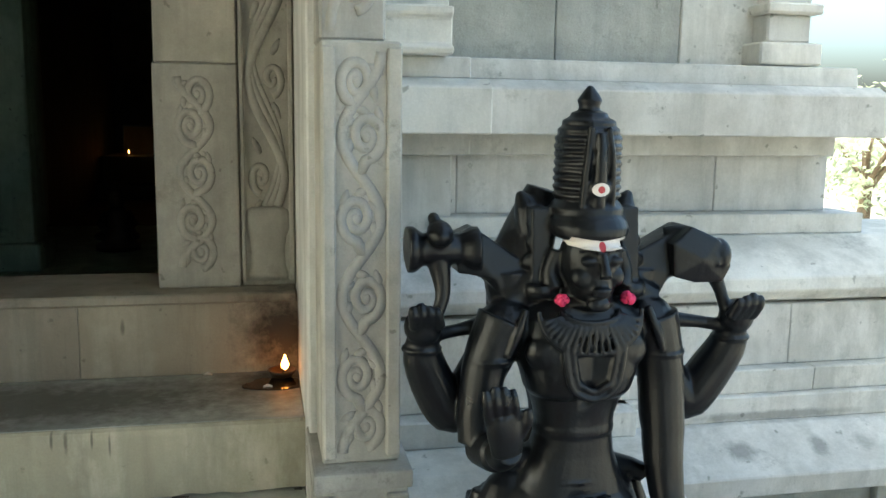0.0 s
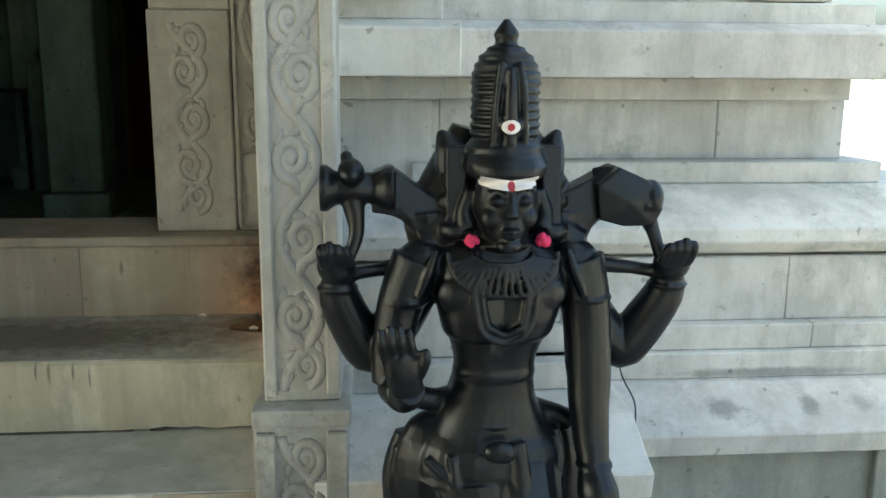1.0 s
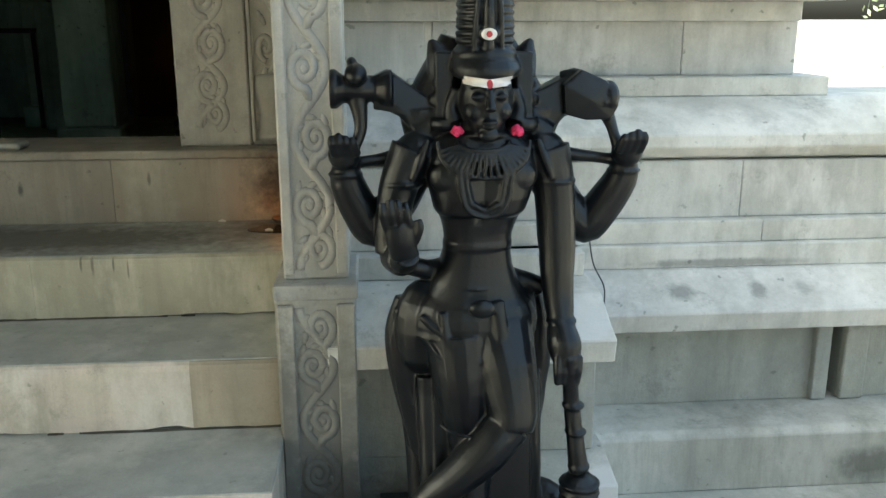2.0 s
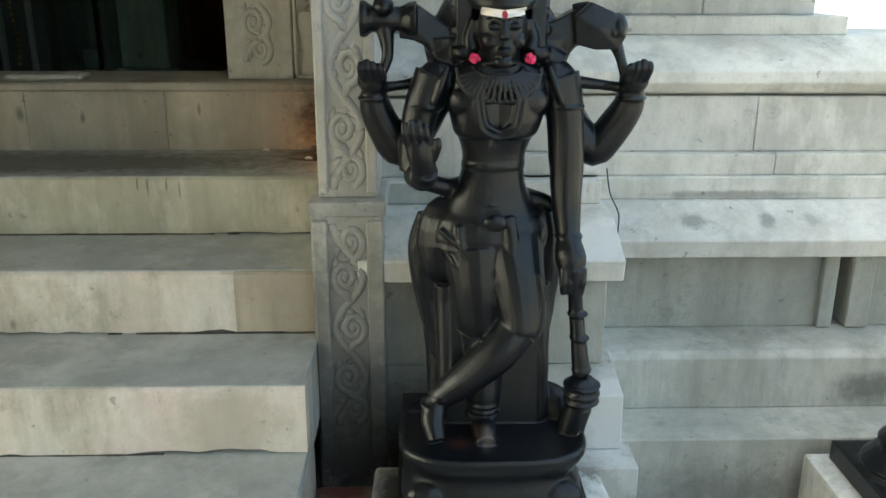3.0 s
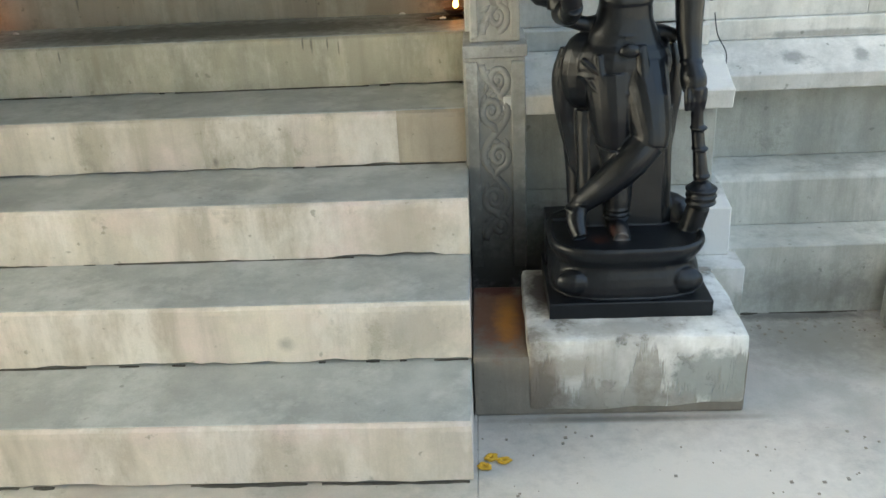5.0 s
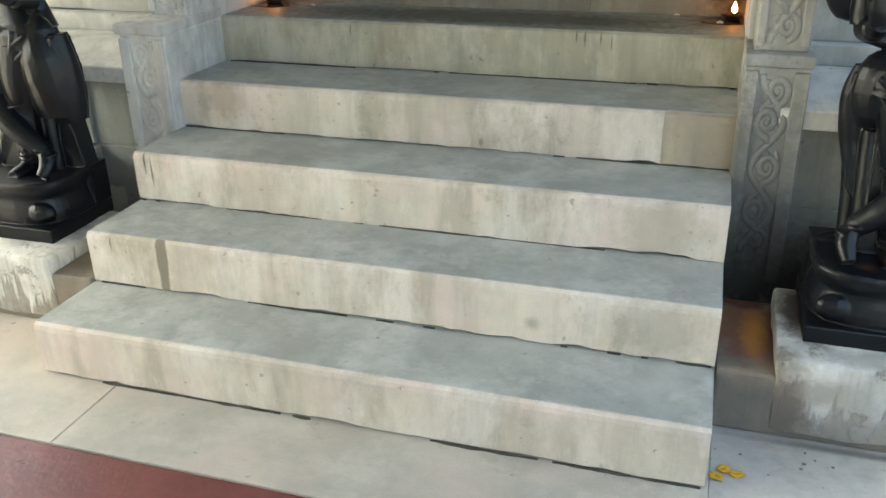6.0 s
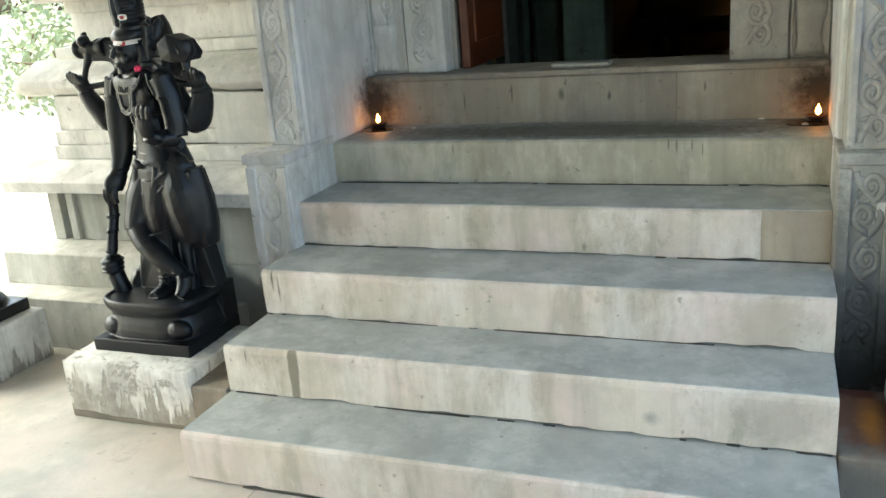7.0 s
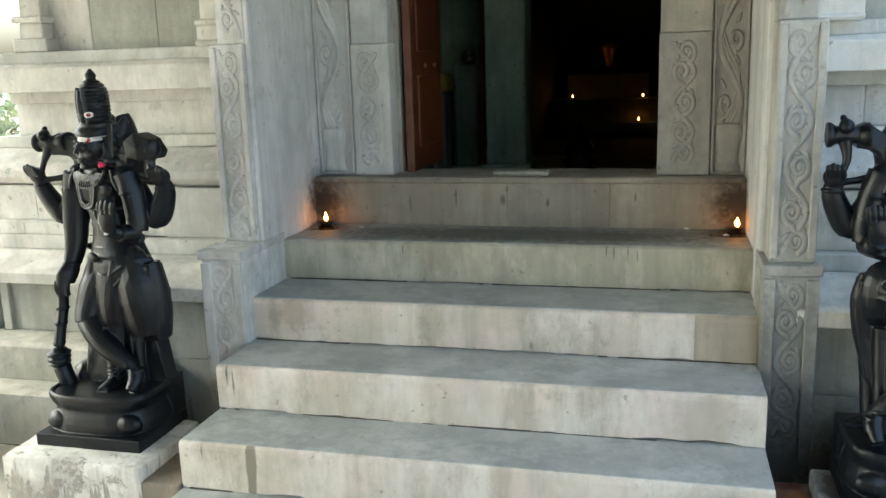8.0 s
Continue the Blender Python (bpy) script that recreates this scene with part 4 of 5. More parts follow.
    limb(bm, [(0.512, -0.065, 1.02), (0.52, -0.082, 0.93), (0.525, -0.10, 0.84)], [0.016, 0.017, 0.014], 8, 0.6)
    blob(bm, (0.475, -0.085, 1.01), 0.03, 0.016, 0.022)
    for i in range(2):
        limb(bm, [(0.345 + 0.01 * i, -0.04, 0.98 - 0.05 * i), (0.38, -0.062, 0.955 - 0.055 * i), (0.41, -0.074, 0.93 - 0.05 * i)], 0.006, 6)
    # hem over the thighs
    limb(bm, [(0.385, -0.07, 0.735), (0.41, -0.09, 0.725), (0.447, -0.10, 0.72), (0.485, -0.08, 0.725)], 0.004, 8)
    # trunk
    body = [(0.93, 0.145, 0.088), (0.965, 0.133, 0.082), (1.00, 0.120, 0.076), (1.045, 0.099, 0.067), (1.09, 0.082, 0.060), (1.125, 0.075, 0.058), (1.130, 0.077, 0.062), (1.142, 0.077, 0.062), (1.147, 0.075, 0.060), (1.165, 0.077, 0.061),
            (1.185, 0.083, 0.063), (1.203, 0.090, 0.066), (1.207, 0.096, 0.075), (1.216, 0.102, 0.081), (1.245, 0.111, 0.084), (1.29, 0.121, 0.082), (1.325, 0.124, 0.075), (1.352, 0.118, 0.066), (1.374, 0.088, 0.056), (1.392, 0.05, 0.045)]
    loops = []
    for z, rx, ry in body:
        cx = 0.468 + 0.013 * min(1, max(0, (z - 1.0) / 0.25))
        loop = []
        for k in range(40):
            a = 2 * math.pi * k / 40
            c, sn = math.cos(a), math.sin(a)
            x, y = rx * math.copysign(abs(c) ** 0.82, c), ry * math.copysign(abs(sn) ** 0.82, sn)
            if sn < 0 and 1.2 < z < 1.33:
                y += 0.010 * max(0.0, 1 - abs(x) / 0.02)
            loop.append(bm.verts.new((cx + x, 0.014 + y, z + (0.012 * max(0, 1 - abs(x) / 0.03) if sn < 0 and 1.2 < z < 1.22 else 0))))
        loops.append(loop)
    for a, b in zip(loops, loops[1:]):
        for k in range(40):
            bm.faces.new((a[k], a[(k + 1) % 40], b[(k + 1) % 40], b[k]))
    bm.faces.new(loops[0][::-1])
    bm.faces.new(loops[-1])
    for s in (-1, 1):
        blob(bm, (0.48 + s * 0.138, 0.022, 1.338), 0.052, 0.05, 0.046)
        limb(bm, [(0.48 + s * 0.118, -0.03, 1.372), (0.48 + s * 0.136, -0.036, 1.325), (0.48 + s * 0.15, -0.034, 1.285)], [0.007, 0.009, 0.005], 8)
    for s in (-1, 1):  # rounded breast
        blob(bm, (0.481 + s * 0.054, -0.03, 1.292), 0.064, 0.030, 0.046, 20, 12)
    # necklaces and pendant cord
    for i, (w, d) in enumerate(((0.055, 0.02), (0.098, 0.078))):
        limb(bm, [(0.48 + w * math.cos(a), -0.043 - 0.026 * abs(math.sin(a)) - 0.004 * i, 1.372 - d * abs(math.sin(a)) ** 0.8) for a in (math.pi * k / 14 for k in range(15))], 0.005, 8)
    for k in range(1, 20):  # fluted collar
        a = math.pi * k / 20
        c, sn = math.cos(a), abs(math.sin(a))
        limb(bm, [(0.48 + 0.06 * c, -0.05 - 0.021 * sn, 1.368 - 0.024 * sn ** 0.8), (0.48 + 0.092 * c, -0.053 - 0.023 * sn, 1.370 - 0.072 * sn ** 0.8)], 0.0038, 6)
    for off in (0.0, 0.014):
        limb(bm, [(0.422 + off, -0.050, 1.362), (0.427 + off, -0.069, 1.30), (0.436 + off, -0.072, 1.245), (0.45 + off * 0.8, -0.074, 1.222 + off), (0.482, -0.072, 1.212 + off), (0.514 - off * 0.8, -0.074, 1.222 + off), (0.528 - off, -0.072, 1.245), (0.537 - off, -0.069, 1.30), (0.542 - off, -0.050, 1.362)], 0.0065, 8)
    # neck and head
    limb(bm, [(0.483, 0.01, 1.35), (0.485, 0.0, 1.42)], [0.054, 0.046], 16)
    lathe(bm, [(0.05, -0.01), (0.06, 0), (0.05, 0.01)], (0.484, 0.002, 1.38), 20)
    blob(bm, (0.488, -0.012, 1.46), 0.057, 0.062, 0.074, 24, 16)
    blob(bm, (0.488, -0.017, 1.418), 0.044, 0.055, 0.05, 24, 14)
    limb(bm, [(0.488, -0.072, 1.478), (0.488, -0.082, 1.455), (0.488, -0.091, 1.436)], [0.007, 0.009, 0.012], 8)
    blob(bm, (0.488, -0.076, 1.412), 0.02, 0.008, 0.005)
    blob(bm, (0.488, -0.074, 1.403), 0.017, 0.008, 0.005)
    blob(bm, (0.488, -0.062, 1.384), 0.022, 0.012, 0.014)
    for s in (-1, 1):
        blob(bm, (0.488 + s * 0.024, -0.069, 1.464), 0.016, 0.009, 0.0075)
        blob(bm, (0.488 + s * 0.03, -0.052, 1.432), 0.02, 0.016, 0.02)
        limb(bm, [(0.488 + s * 0.008, -0.074, 1.482), (0.488 + s * 0.025, -0.073, 1.488), (0.488 + s * 0.042, -0.062, 1.481)], 0.004, 6)
        # ears, heavy rings and side locks
        limb(bm, [(0.488 + s * 0.06, 0.0, 1.475), (0.488 + s * 0.072, 0.0, 1.435), (0.488 + s * 0.066, -0.008, 1.405)], [0.014, 0.016, 0.02], 10)
        lathe(bm, [(0.012, -0.012), (0.03, -0.012), (0.034, 0), (0.03, 0.012), (0.012, 0.012)], (0.488 + s * 0.085, 0.01, 1.40), 14)
        box(bm, *sorted((0.488 + s * 0.068, 0.488 + s * 0.105)), 0.0, 0.09, 1.38, 1.55)
        limb(bm, [(0.488 + s * 0.09, 0.06, 1.50), (0.488 + s * 0.10, 0.06, 1.55), (0.488 + s * 0.112, 0.06, 1.575)], [0.03, 0.022, 0.006], 8)
        for k in range(4):
            blob(bm, (0.488 + s * (0.09 + 0.006 * k), 0.025, 1.52 - 0.035 * k), 0.018, 0.014, 0.017, 10, 8)
        limb(bm, [(0.488 + s * 0.08, 0.04, 1.41), (0.488 + s * 0.12, 0.04, 1.385), (0.488 + s * 0.15, 0.035, 1.37)], [0.04, 0.035, 0.03], 10)
    # crown
    crown = [(0.064, 1.498), (0.072, 1.506), (0.076, 1.52), (0.072, 1.534), (0.066, 1.54), (0.069, 1.552), (0.062, 1.562)]
    z = 1.568
    for i in range(10):
        r = 0.0635 - 0.0000 * i - 0.014 * max(0, (i - 6) / 3) ** 2
        crown += [(r - 0.009, z), (r, z + 0.004), (r, z + 0.010), (r - 0.009, z + 0.0145)]
        z += 0.0145
    crown += [(0.034, z + 0.004), (0.034, z + 0.01), (0.02, z + 0.014), (0.019, z + 0.022), (0.023, z + 0.032), (0.016, z + 0.044), (0.004, z + 0.06)]
    lathe(bm, crown, (0.488, 0.0, 0.0), 32)
    limb(bm, [(0.488, -0.058, 1.56), (0.488, -0.066, 1.62), (0.488, -0.062, 1.69)], [0.014, 0.012, 0.008], 8)
    for s in (-1, 1):
        limb(bm, [(0.488 + s * 0.028, -0.056, 1.56), (0.488 + s * 0.024, -0.062, 1.63), (0.488 + s * 0.015, -0.06, 1.70)], 0.006, 6)
    blob(bm, (0.488, -0.066, 1.59), 0.02, 0.01, 0.02)
    # raised front arm, palm outward
    limb(bm, [(0.335, 0.015, 1.345), (0.302, 0.01, 1.27), (0.284, 0.0, 1.18), (0.282, -0.01, 1.12)], [0.052, 0.043, 0.038, 0.036], 14)
    limb(bm, [(0.295, -0.01, 1.115), (0.305, -0.07, 1.12), (0.312, -0.115, 1.145)], [0.040, 0.034, 0.027], 12)
    limb(bm, [(0.308, -0.12, 1.14), (0.300, -0.13, 1.18), (0.294, -0.132, 1.212)], [0.028, 0.033, 0.031], 12, 0.6)
    for i in range(4):
        limb(bm, [(0.271 + 0.0155 * i, -0.135, 1.203), (0.264 + 0.016 * i, -0.143, 1.238), (0.262 + 0.0155 * i, -0.139, 1.262 + 0.006 * (i in (1, 2)))], [0.0088, 0.0085, 0.006], 8)
    limb(bm, [(0.328, -0.13, 1.175), (0.337, -0.14, 1.205), (0.335, -0.14, 1.225)], [0.010, 0.009, 0.007], 8)
    limb(bm, [(0.30, 0.02, 1.09), (0.36, 0.03, 1.07), (0.40, 0.03, 1.07)], [0.025, 0.022, 0.03], 10)
    lathe(bm, [(0.042, -0.009), (0.0495, 0), (0.042, 0.009)], (0.309, 0.01, 1.275), 18)
    # lowered arm with the hand on the club
    limb(bm, [(0.625, 0.015, 1.345), (0.645, 0.01, 1.26), (0.652, 0.0, 1.15), (0.655, -0.02, 1.03), (0.658, -0.05, 0.955)], [0.052, 0.046, 0.043, 0.036, 0.027], 14)
    lathe(bm, [(0.042, -0.009), (0.0495, 0), (0.042, 0.009)], (0.645, 0.01, 1.275), 18)
    lathe(bm, [(0.028, -0.008), (0.036, 0), (0.028, 0.008)], (0.658, -0.047, 0.965), 16)
    limb(bm, [(0.658, -0.05, 0.955), (0.662, -0.075, 0.92), (0.664, -0.085, 0.885)], [0.03, 0.038, 0.03], 12)
    for i in range(4):
        limb(bm, [(0.642 + 0.015 * i, -0.10, 0.90), (0.642 + 0.015 * i, -0.108, 0.865), (0.644 + 0.014 * i, -0.10, 0.835)], [0.011, 0.01, 0.008], 8)
    limb(bm, [(0.63, 0.03, 1.02), (0.60, 0.03, 1.035), (0.56, 0.03, 1.04)], [0.022, 0.02, 0.03], 10)
    # club
    limb(bm, [(0.667, -0.10, 0.90), (0.677, -0.095, 0.80), (0.69, -0.095, 0.68), (0.697, -0.095, 0.63)], [0.02, 0.018, 0.021, 0.024], 12)
    for z in (0.78, 0.72, 0.64, 0.615):
        blob(bm, (0.70 - 0.1 * (z - 0.6), -0.095, z), 0.026, 0.026, 0.009)
    blob(bm, (0.698, -0.09, 0.58), 0.045, 0.045, 0.046)
    for z in (0.56, 0.58, 0.60):
        lathe(bm, [(0.042, -0.006), (0.049, 0), (0.042, 0.006)], (0.698, -0.09, z), 18)
    limb(bm, [(0.695, -0.08, 0.545), (0.675, -0.06, 0.46)], [0.034, 0.036], 12)
    limb(bm, [(0.60, 0.05, 0.52), (0.65, 0.03, 0.50), (0.66, 0.02, 0.46)], [0.03, 0.04, 0.04], 10)
    # rear arms, attributes and the struts that hold them
    for s, hx, ex in ((-1, 0.185, 0.258), (1, 0.81, 0.722)):
        sh = 0.48 + s * 0.13
        limb(bm, [(sh, 0.05, 1.33), (0.5 * sh + 0.5 * ex, 0.06, 1.23), (ex, 0.06, 1.165), (ex + s * 0.03, 0.055, 1.183), (hx - s * 0.004, 0.045, 1.27), (hx - s * 0.003, 0.03, 1.32)], [0.05, 0.046, 0.046, 0.045, 0.038, 0.027], 14)
        blob(bm, (hx, 0.02, 1.335), 0.036, 0.03, 0.036)
        for i in range(4):
            limb(bm, [(hx + s * (0.020 - 0.016 * i), 0.0, 1.338), (hx + s * (0.026 - 0.015 * i), -0.016, 1.366), (hx + s * (0.026 - 0.014 * i), -0.012, 1.386 - 0.006 * abs(i - 1))], [0.0105, 0.0095, 0.0065], 8)
        lathe(bm, [(0.03, -0.01), (0.04, 0), (0.03, 0.01)], (hx, 0.04, 1.29), 14)
        limb(bm, [(hx - s * 0.02, 0.03, 1.315), (hx - s * 0.07, 0.05, 1.318), (sh + s * 0.02, 0.05, 1.335)], [0.014, 0.013, 0.02], 8)
        limb(bm, [(sh - s * 0.03, 0.06, 1.34), (sh - s * 0.005, 0.06, 1.39), (sh + s * 0.0, 0.06, 1.43)], [0.05, 0.042, 0.045], 12)
        limb(bm, [(hx - s * 0.022, 0.02, 1.345), (hx - s * 0.038, 0.03, 1.395), (hx - s * (0.03 if s < 0 else 0.062), 0.04, 1.45)], [0.012, 0.014, 0.022], 10)
    for s in (-1, 1):
        limb(bm, [(0.48 + s * 0.085, 0.07, 1.30), (0.48 + s * 0.10, 0.085, 1.42), (0.48 + s * 0.075, 0.09, 1.50), (0.48 + s * 0.05, 0.085, 1.58)], [0.075, 0.06, 0.05, 0.03], 12)
        limb(bm, [(0.48 + s * 0.05, 0.075, 1.25), (0.478 + s * 0.032, 0.075, 1.13), (0.475 + s * 0.06, 0.085, 0.98)], [0.05, 0.038, 0.055], 12)
    slab(bm, [(0.282, 1.513), (0.39, 1.437), (0.42, 1.36), (0.36, 1.33), (0.33, 1.372), (0.322, 1.395), (0.305, 1.415), (0.278, 1.428), (0.25, 1.43), (0.25, 1.50)], 0.03, 0.10, 0.012)
    slab(bm, [(0.698, 1.513), (0.585, 1.455), (0.56, 1.36), (0.61, 1.335), (0.645, 1.372), (0.655, 1.395), (0.67, 1.412), (0.70, 1.42), (0.73, 1.42), (0.74, 1.49)], 0.03, 0.10, 0.012)
    slab(bm, [(0.29, 0.98), (0.276, 0.90), (0.29, 0.78), (0.32, 0.64), (0.345, 0.60), (0.395, 0.60), (0.395, 0.46), (0.605, 0.46), (0.605, 0.56), (0.63, 0.60), (0.634, 0.8), (0.62, 0.95)], 0.02, 0.10, 0.01)
    slab(bm, [(0.372, 0.82), (0.372, 0.46), (0.598, 0.46), (0.598, 0.82)], -0.03, 0.06, 0.004)
    if mir:  # fuller waist and hip of this figure
        blob(bm, (0.468, 0.02, 1.13), 0.088, 0.070, 0.13, 20, 12)
        limb(bm, [(0.40, 0.03, 1.0), (0.362, 0.02, 0.88), (0.345, 0.02, 0.76), (0.345, 0.025, 0.68)], [0.08, 0.105, 0.10, 0.085], 20, 0.75)
        limb(bm, [(0.285, 0.045, 0.98), (0.272, 0.04, 0.86), (0.272, 0.04, 0.73), (0.278, 0.045, 0.66)], [0.03, 0.042, 0.045, 0.04], 16)
    if mir:  # the wider cloth that falls to the base
        slab(bm, [(0.272, 0.97), (0.25, 0.86), (0.248, 0.73), (0.258, 0.65), (0.36, 0.64), (0.37, 0.97)], 0.0, 0.09, 0.012)
        slab(bm, [(0.29, 0.65), (0.40, 0.65), (0.40, 0.46), (0.252, 0.46)], 0.02, 0.10, 0.01)
    # conch-like drum on one side, faceted block on the other
    flip = Matrix.Translation((0.962, 0, 0)) @ Matrix.Diagonal((-1, 1, 1, 1)) if mir else Matrix.Identity(4)
    held = bmesh.new()
    lathe(held, [(0.042, -0.068), (0.042, -0.055), (0.03, -0.04), (0.03, 0.0), (0.028, 0.03), (0.04, 0.05), (0.042, 0.066)], (0, 0, 0), 18)
    held.transform(Matrix.Translation((0.225, 0.045, 1.473)) @ Matrix.Rotation(radians(90), 4, "Y"))
    blob(held, (0.213, 0.02, 1.505), 0.025, 0.03, 0.025)
    blob(held, (0.205, 0.03, 1.53), 0.012, 0.015, 0.012)
    slab(held, [(0.657, 1.482), (0.698, 1.515), (0.752, 1.49), (0.78, 1.437), (0.764, 1.408), (0.708, 1.406), (0.664, 1.418)], 0.0, 0.085, 0.012)
    blob(held, (0.762, 0.02, 1.455), 0.024, 0.03, 0.036, 12, 8)
    limb(held, [(0.66, 0.05, 1.50), (0.70, 0.03, 1.505), (0.735, 0.005, 1.475), (0.75, -0.005, 1.44)], [0.008, 0.008, 0.007, 0.005], 8)
    held.transform(flip)
    tmp = bpy.data.meshes.new("tmp")
    held.to_mesh(tmp)
    held.free()
    bm.from_mesh(tmp)
    bpy.data.meshes.remove(tmp)
    for v in bm.verts:
        v.co.y += 0.045 * min(1, max(0, (v.co.z - 0.48) / 0.3)) + 0.02 * min(1, max(0, (v.co.z - 1.5) / 0.06))
    for v in bm.verts:  # hand-cut unevenness
        if v.co.z > 0.33:
            q = v.co * 21
            v.co += 0.0022 * Vector((noise.noise(q), noise.noise(q + Vector((7, 3, 1))), noise.noise(q + Vector((2, 9, 5)))))
    bm.transform(Matrix.Translation((-0.475, 0, -0.262)))
    if mir:
        for v in bm.verts:
            v.co.x += 0.032 * max(0.0, v.co.z - 0.2) / 1.3
    if mir:  # this figure is turned a little outward on its base
        for v in bm.verts:
            a = (radians(4) + radians(15) * min(1, max(0, (0.27 - abs(v.co.x)) / 0.12))) * min(1, max(0, (v.co.z - 0.25) / 0.3))
            x, y = v.co.x, v.co.y - 0.03
            v.co.x, v.co.y = x * math.cos(a) - y * math.sin(a), 0.03 + x * math.sin(a) + y * math.cos(a)
    bmesh.ops.recalc_face_normals(bm, faces=bm.faces[:])
    if mir:
        for v in bm.verts:
            v.co.x = -v.co.x
        bmesh.ops.reverse_faces(bm, faces=bm.faces[:])
    return bm


def statue_stone(mir):
    """Black granite with the painted brow band and the red and white dot on the crown, set by place on the figure."""
    mat = black_stone()
    mat.name = "painted_black_granite"
    nt = mat.node_tree
    b = nt.nodes["Principled BSDF"]
    base = b.inputs["Base Color"].links[0].from_socket
    co = nt.nodes.new("ShaderNodeTexCoord").outputs["Object"]
    sep = nt.nodes.new("ShaderNodeSeparateXYZ")
    nt.links.new(co, sep.inputs[0])
    fx = -0.013 if mir else 0.013

    def near(sock, c, r):
        return maths(nt, "LESS_THAN", maths(nt, "ABSOLUTE", maths(nt, "SUBTRACT", sock, c)), r)

    def disc(cx, cz, rx, rz):
        a = maths(nt, "DIVIDE", maths(nt, "SUBTRACT", sep.outputs[0], cx), rx)
        d = maths(nt, "DIVIDE", maths(nt, "SUBTRACT", sep.outputs[2], cz), rz)
        return maths(nt, "LESS_THAN", maths(nt, "ADD", maths(nt, "MULTIPLY", a, a), maths(nt, "MULTIPLY", d, d)), 1.0)

    front = maths(nt, "LESS_THAN", sep.outputs[1], 0.045)
    sag = maths(nt, "MULTIPLY", maths(nt, "ABSOLUTE", maths(nt, "SUBTRACT", sep.outputs[0], fx)), 0.12)
    band = maths(nt, "MULTIPLY", near(maths(nt, "SUBTRACT", sep.outputs[2], sag), 1.2285, 0.0085), near(sep.outputs[0], fx, 0.051))
    white = maths(nt, "MULTIPLY", maths(nt, "MAXIMUM", band, disc(fx, 1.327, 0.0165, 0.012)), front)
    red = maths(nt, "MULTIPLY", maths(nt, "MAXIMUM", disc(fx, 1.327, 0.0065, 0.0065), disc(fx, 1.2275, 0.0065, 0.009)), front)
    col = mix(nt, white, base, (0.75, 0.70, 0.66))
    col = mix(nt, red, col, (0.42, 0.04, 0.05))
    if not mir:  # vermilion and oil left on the feet
        col = spots(nt, col, coords(nt), [((0.395, -0.12, 0.50), (0.05, 0.06, 0.045), (0.10, 0.03, 0.012), 0.85, 0.7), ((0.46, -0.13, 0.49), (0.02, 0.05, 0.04), (0.16, 0.13, 0.11), 0.6, 0.7)])
    nt.links.new(col, b.inputs["Base Color"])
    return mat


def flower(at):
    bm = bmesh.new()
    rng = random.Random(int(abs(at[0]) * 1000))
    for i in range(16):
        a, e = rng.uniform(0, 6.28), rng.uniform(-0.6, 1.2)
        d = Vector((math.cos(a) * math.cos(e), math.sin(a) * math.cos(e), math.sin(e)))
        blob(bm, d * 0.008, 0.007, 0.007, 0.007, 6, 5)
    f = part("flower", bm, M_PINK, smooth=True)
    f.location = at
    return tagged(f, "bright pink flower tucked at the statue's ear", "flower", "flowers on the statues")


for m in (False, True):
    plinth(m)
    s = part("guardian_statue", statue_mesh(m), statue_stone(m), smooth=True)
    re = s.modifiers.new("merge", "REMESH")
    re.mode, re.voxel_size, re.use_smooth_shade = "VOXEL", 0.003, True
    sm = s.modifiers.new("soften", "SMOOTH")
    sm.factor, sm.iterations = 0.5, 4
    s.location = (-STAIR_W - 0.475 if m else 0.475, 0.0, 0.264)
    tagged(s, "black stone four-armed guardian statue with a tall ringed crown", "statue", "guardian statues")
    for x in (0.424,) if m else (0.424, 0.551):
        flower((-STAIR_W - x - 0.012 if m else x, (-0.01 if x < 0.5 else 0.022) if m else 0.0, 1.392))


def end_plinth(mir):
    p = thing("statue_plinth", "whitewashed plinth with dark grime at its foot", "plinth", "plinths of the guardian statues")
    b = boxed(1.408, 2.05, -0.275, 0.17, 0.0, 0.25, 0.012, 2)
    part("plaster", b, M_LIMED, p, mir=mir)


def small_statue(mir):
    bm = bmesh.new()
    box(bm, 1.47, 1.99, -0.20, 0.14, 0.25, 0.31)
    for r, z0 in ((0.2, 0.31), (0.17, 0.37)):
        lathe(bm, [(r, 0), (r * 1.1, 0.02), (r * 0.95, 0.05), (r * 0.8, 0.07)], (1.73, -0.02, z0), 28, 1.15, 0.75)
    blob(bm, (1.73, 0.0, 0.50), 0.19, 0.11, 0.08)
    tube(bm, [(1.73, 0.02, 0.48), (1.73, 0.03, 0.62), (1.73, 0.03, 0.72)], [0.10, 0.075, 0.085], 14)
    for q in (-1, 1):
        tube(bm, [(1.73 + q * 0.09, 0.02, 0.70), (1.73 + q * 0.14, 0.0, 0.58), (1.73 + q * 0.12, -0.06, 0.52)], [0.035, 0.03, 0.025], 10)
        tube(bm, [(1.73 + q * 0.06, -0.02, 0.48), (1.73 + q * 0.18, -0.06, 0.47), (1.73 + q * 0.05, -0.12, 0.45)], [0.06, 0.055, 0.04], 12)
    blob(bm, (1.73, 0.01, 0.80), 0.05, 0.055, 0.065)
    lathe(bm, [(0.055, 0), (0.05, 0.05), (0.03, 0.10), (0.008, 0.14)], (1.73, 0.01, 0.84), 16)
    ob = part("seated_statue", bm, M_BLACK, mir=mir, smooth=True)
    re = ob.modifiers.new("merge", "REMESH")
    re.mode, re.voxel_size, re.use_smooth_shade = "VOXEL", 0.007, True
    tagged(ob, "small seated black stone statue on a whitewashed plinth", "statue", "seated statues")


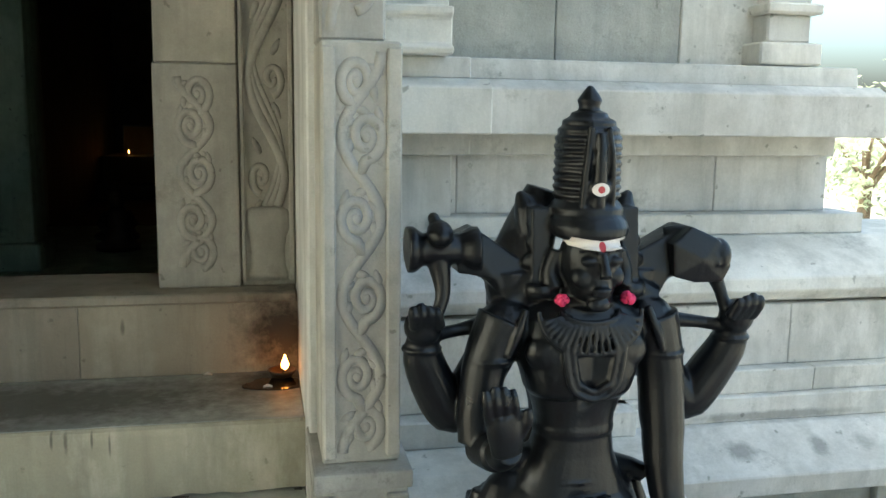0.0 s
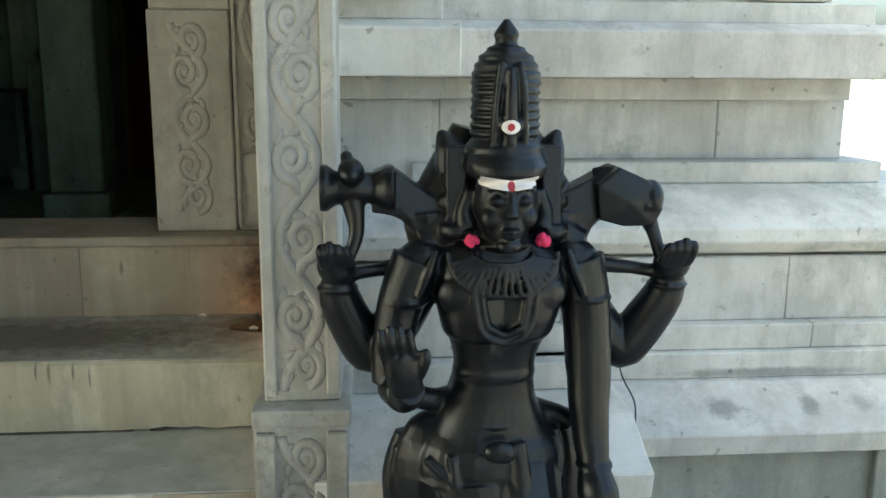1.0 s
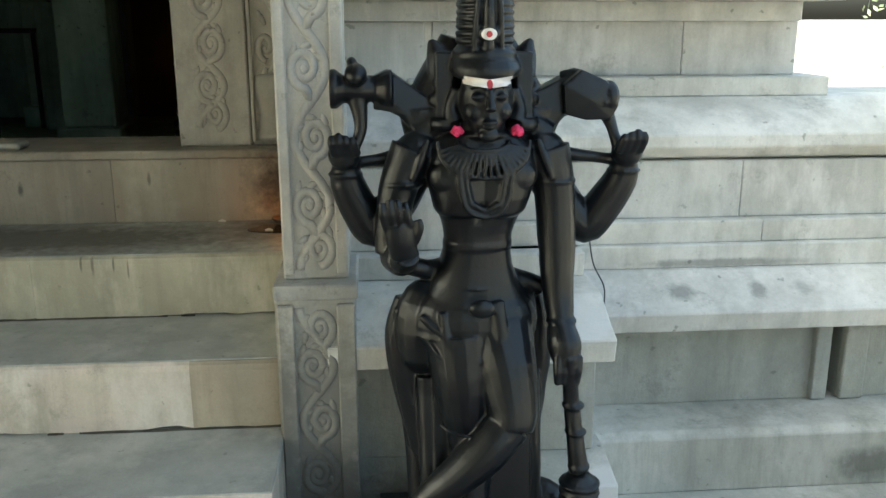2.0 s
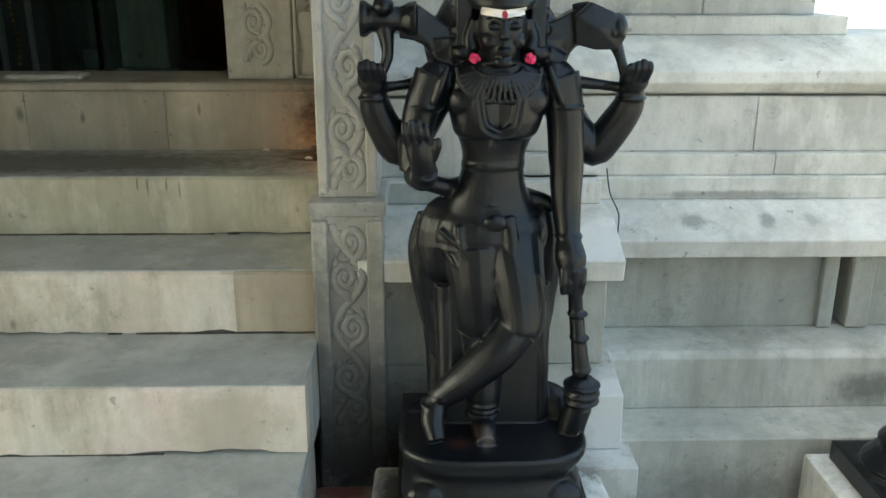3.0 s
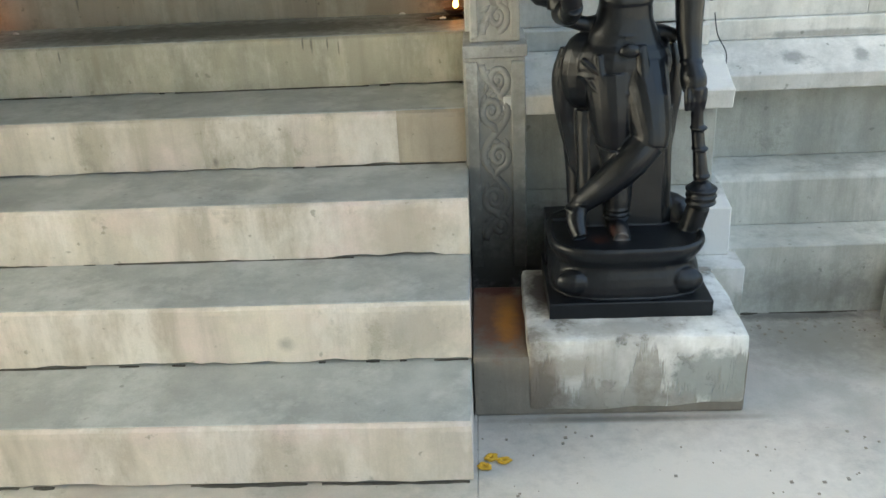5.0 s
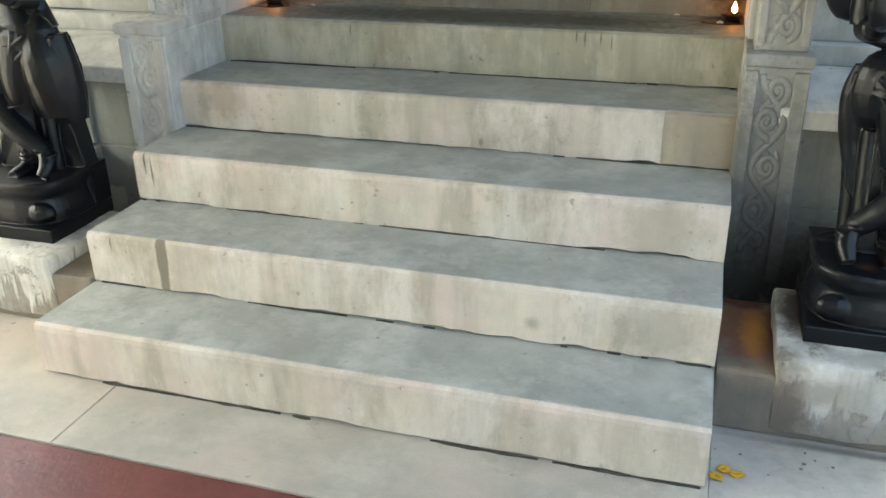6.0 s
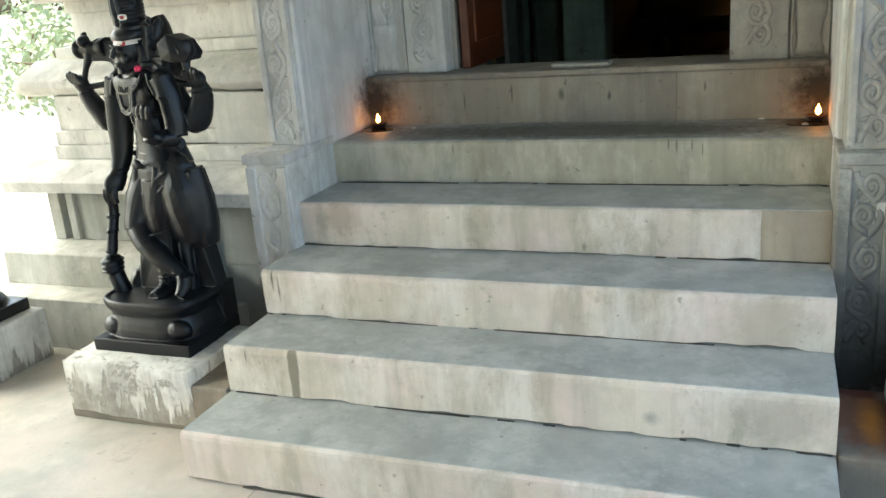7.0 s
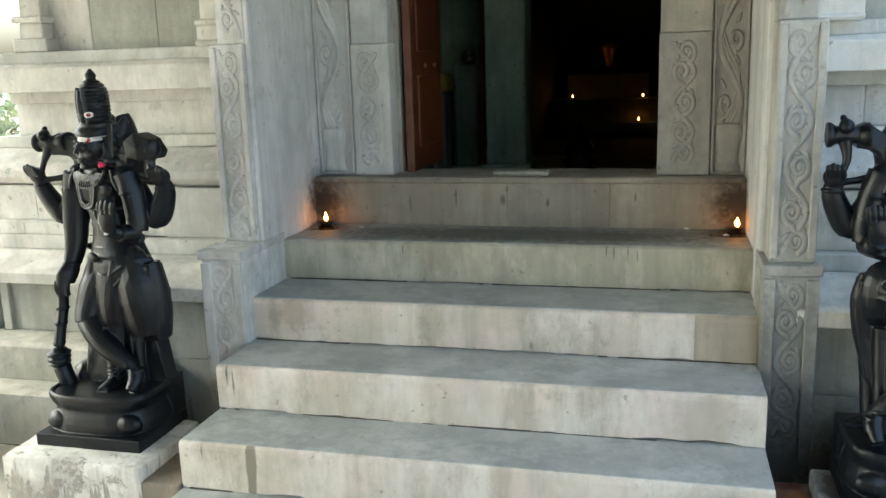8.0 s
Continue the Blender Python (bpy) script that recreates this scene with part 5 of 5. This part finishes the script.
for m in (False, True):
    end_plinth(m)
    small_statue(m)


# ---- planting beyond the ends of the walls ----
def bush(at, w, h, seed):
    rng = random.Random(seed)
    t = thing("tree", "leafy green tree in hazy daylight beyond the wall", "tree", "trees outside", at=at)
    tr = bmesh.new()
    tube(tr, [(0, 0, -0.05), (0.05, 0.02, h * 0.3), (0.0, 0.05, h * 0.6)], [0.12, 0.09, 0.05], 10)
    for k in range(6):
        a = rng.uniform(0, 6.28)
        tube(tr, [(0.02, 0.03, h * rng.uniform(0.25, 0.5)), (math.cos(a) * w * 0.2, math.sin(a) * w * 0.2, h * 0.6), (math.cos(a) * w * 0.38, math.sin(a) * w * 0.38, h * rng.uniform(0.65, 0.85))], [0.05, 0.035, 0.012], 8)
    part("trunk", tr, M_BARK, t)
    vs, fs = [], []
    for c in range(24):
        a, r, z = rng.uniform(0, 6.28), w * 0.5 * rng.random() ** 0.6, h * rng.uniform(0.22, 1.0)
        cc = Vector((r * math.cos(a), r * math.sin(a), z))
        for k in range(60):
            p = cc + Vector((rng.gauss(0, 0.22), rng.gauss(0, 0.22), rng.gauss(0, 0.18)))
            u = Vector((rng.uniform(-1, 1), rng.uniform(-1, 1), rng.uniform(-1, 1))).normalized() * rng.uniform(0.05, 0.1)
            q = u.orthogonal().normalized() * 0.03
            i = len(vs)
            vs += [p - u, p + q, p + u, p - q]
            fs.append((i, i + 1, i + 2, i + 3))
    me = bpy.data.meshes.new("crown")
    me.from_pydata([tuple(v) for v in vs], [], fs)
    me.materials.append(M_HAZED_LEAF)
    ob = new("crown", me)
    ob.parent = t


bush((9.5, 11.0, -0.05), 3.0, 2.2, 1)
bush((12.0, 13.0, -0.05), 3.5, 2.6, 2)
bush((-11.5, 9.0, -0.05), 2.4, 1.35, 3)
bush((-14.0, 10.5, -0.05), 3.0, 1.7, 4)

# ---- paving of the floor ----
for i, (a, b) in enumerate(((-4.2, -1.85), (-1.85, 0.012), (0.012, 3.0))):
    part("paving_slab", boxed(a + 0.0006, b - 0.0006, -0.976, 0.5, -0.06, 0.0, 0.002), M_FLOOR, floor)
part("red_paving", boxed(-4.2, 3.0, -2.1, -0.98, -0.06, -0.004, 0.003), M_RED, floor, "dark red painted floor")
# Unseen pale paving, added to bounce light up onto the walls.
part("paving_slab", boxed(-4.2, 3.0, -6.0, -2.104, -0.06, -0.002, 0.003), M_FLOOR, floor)
part("paving_bed", boxed(-4.2, 3.0, -6.0, 1.3, -0.3, -0.05), M_FLOOR, floor)


# ---- small offerings lying about ----
M_YELLOW = plain("yellow_petals", (0.75, 0.42, 0.03), 0.7, 0, 0.7, 60)
M_COTTON = plain("cotton", (0.75, 0.73, 0.68), 0.9)
for i, (x, y) in enumerate(((0.05, -0.56), (0.085, -0.575), (0.03, -0.60), (0.04, -0.80))):
    f = thing("marigold", "yellow marigold petals fallen on the stone floor", "flower", "fallen petals", at=(x, y, 0.001))
    for k in range(7):
        a = k * 0.9 + i
        r = 0.008 + 0.007 * ((k * 5 + i * 3) % 7) / 7
        part("petal", blob(bmesh.new(), (r * math.cos(a), r * math.sin(a), 0.004), 0.010, 0.007, 0.004, 8, 5), M_YELLOW, f, smooth=True)
for x, y in ((-0.092, 0.966), (-0.264, 1.11), (-1.85, 1.02)):
    bm = bmesh.new()
    tube(bm, [(-0.012, 0, 0.004), (0, 0.005, 0.006), (0.012, 0.0, 0.004)], [0.003, 0.005, 0.003], 8)
    f = part("cotton_wick", bm, M_COTTON, smooth=True)
    f.location = (x, y, 0.951)
    tagged(f, "spent white cotton wick on the top landing", "wick", "spent wicks")

rng = random.Random(11)
bm = bmesh.new()
for i in range(150):
    x = rng.uniform(0.95, 1.45) if i < 70 else rng.uniform(-0.1, 1.6)
    y = rng.uniform(0.02, 0.21) if i < 70 else rng.uniform(-0.95, -0.42)
    r = rng.uniform(0.001, 0.0042)
    box(bm, x - r, x + r * rng.uniform(0.5, 1.5), y - r, y + r, 0.0005, r * 0.8)
tagged(part("debris", bm, plain("dry_grit", (0.30, 0.26, 0.21), 0.9)), "scattered dry grit and crumbs of mortar on the floor", "debris", kind="stuff")

wire = bmesh.new()
limb(wire, [(0.884, 0.642, 0.99), (0.893, 0.634, 0.93), (0.896, 0.60, 0.905), (0.908, 0.545, 0.87), (0.899, 0.50, 0.835), (0.893, 0.474, 0.80), (0.894, 0.47, 0.775)], 0.0022, 8)
tagged(part("wire", wire, M_IRON, smooth=True), "thin dark wire hanging over the wall mouldings", "wire")
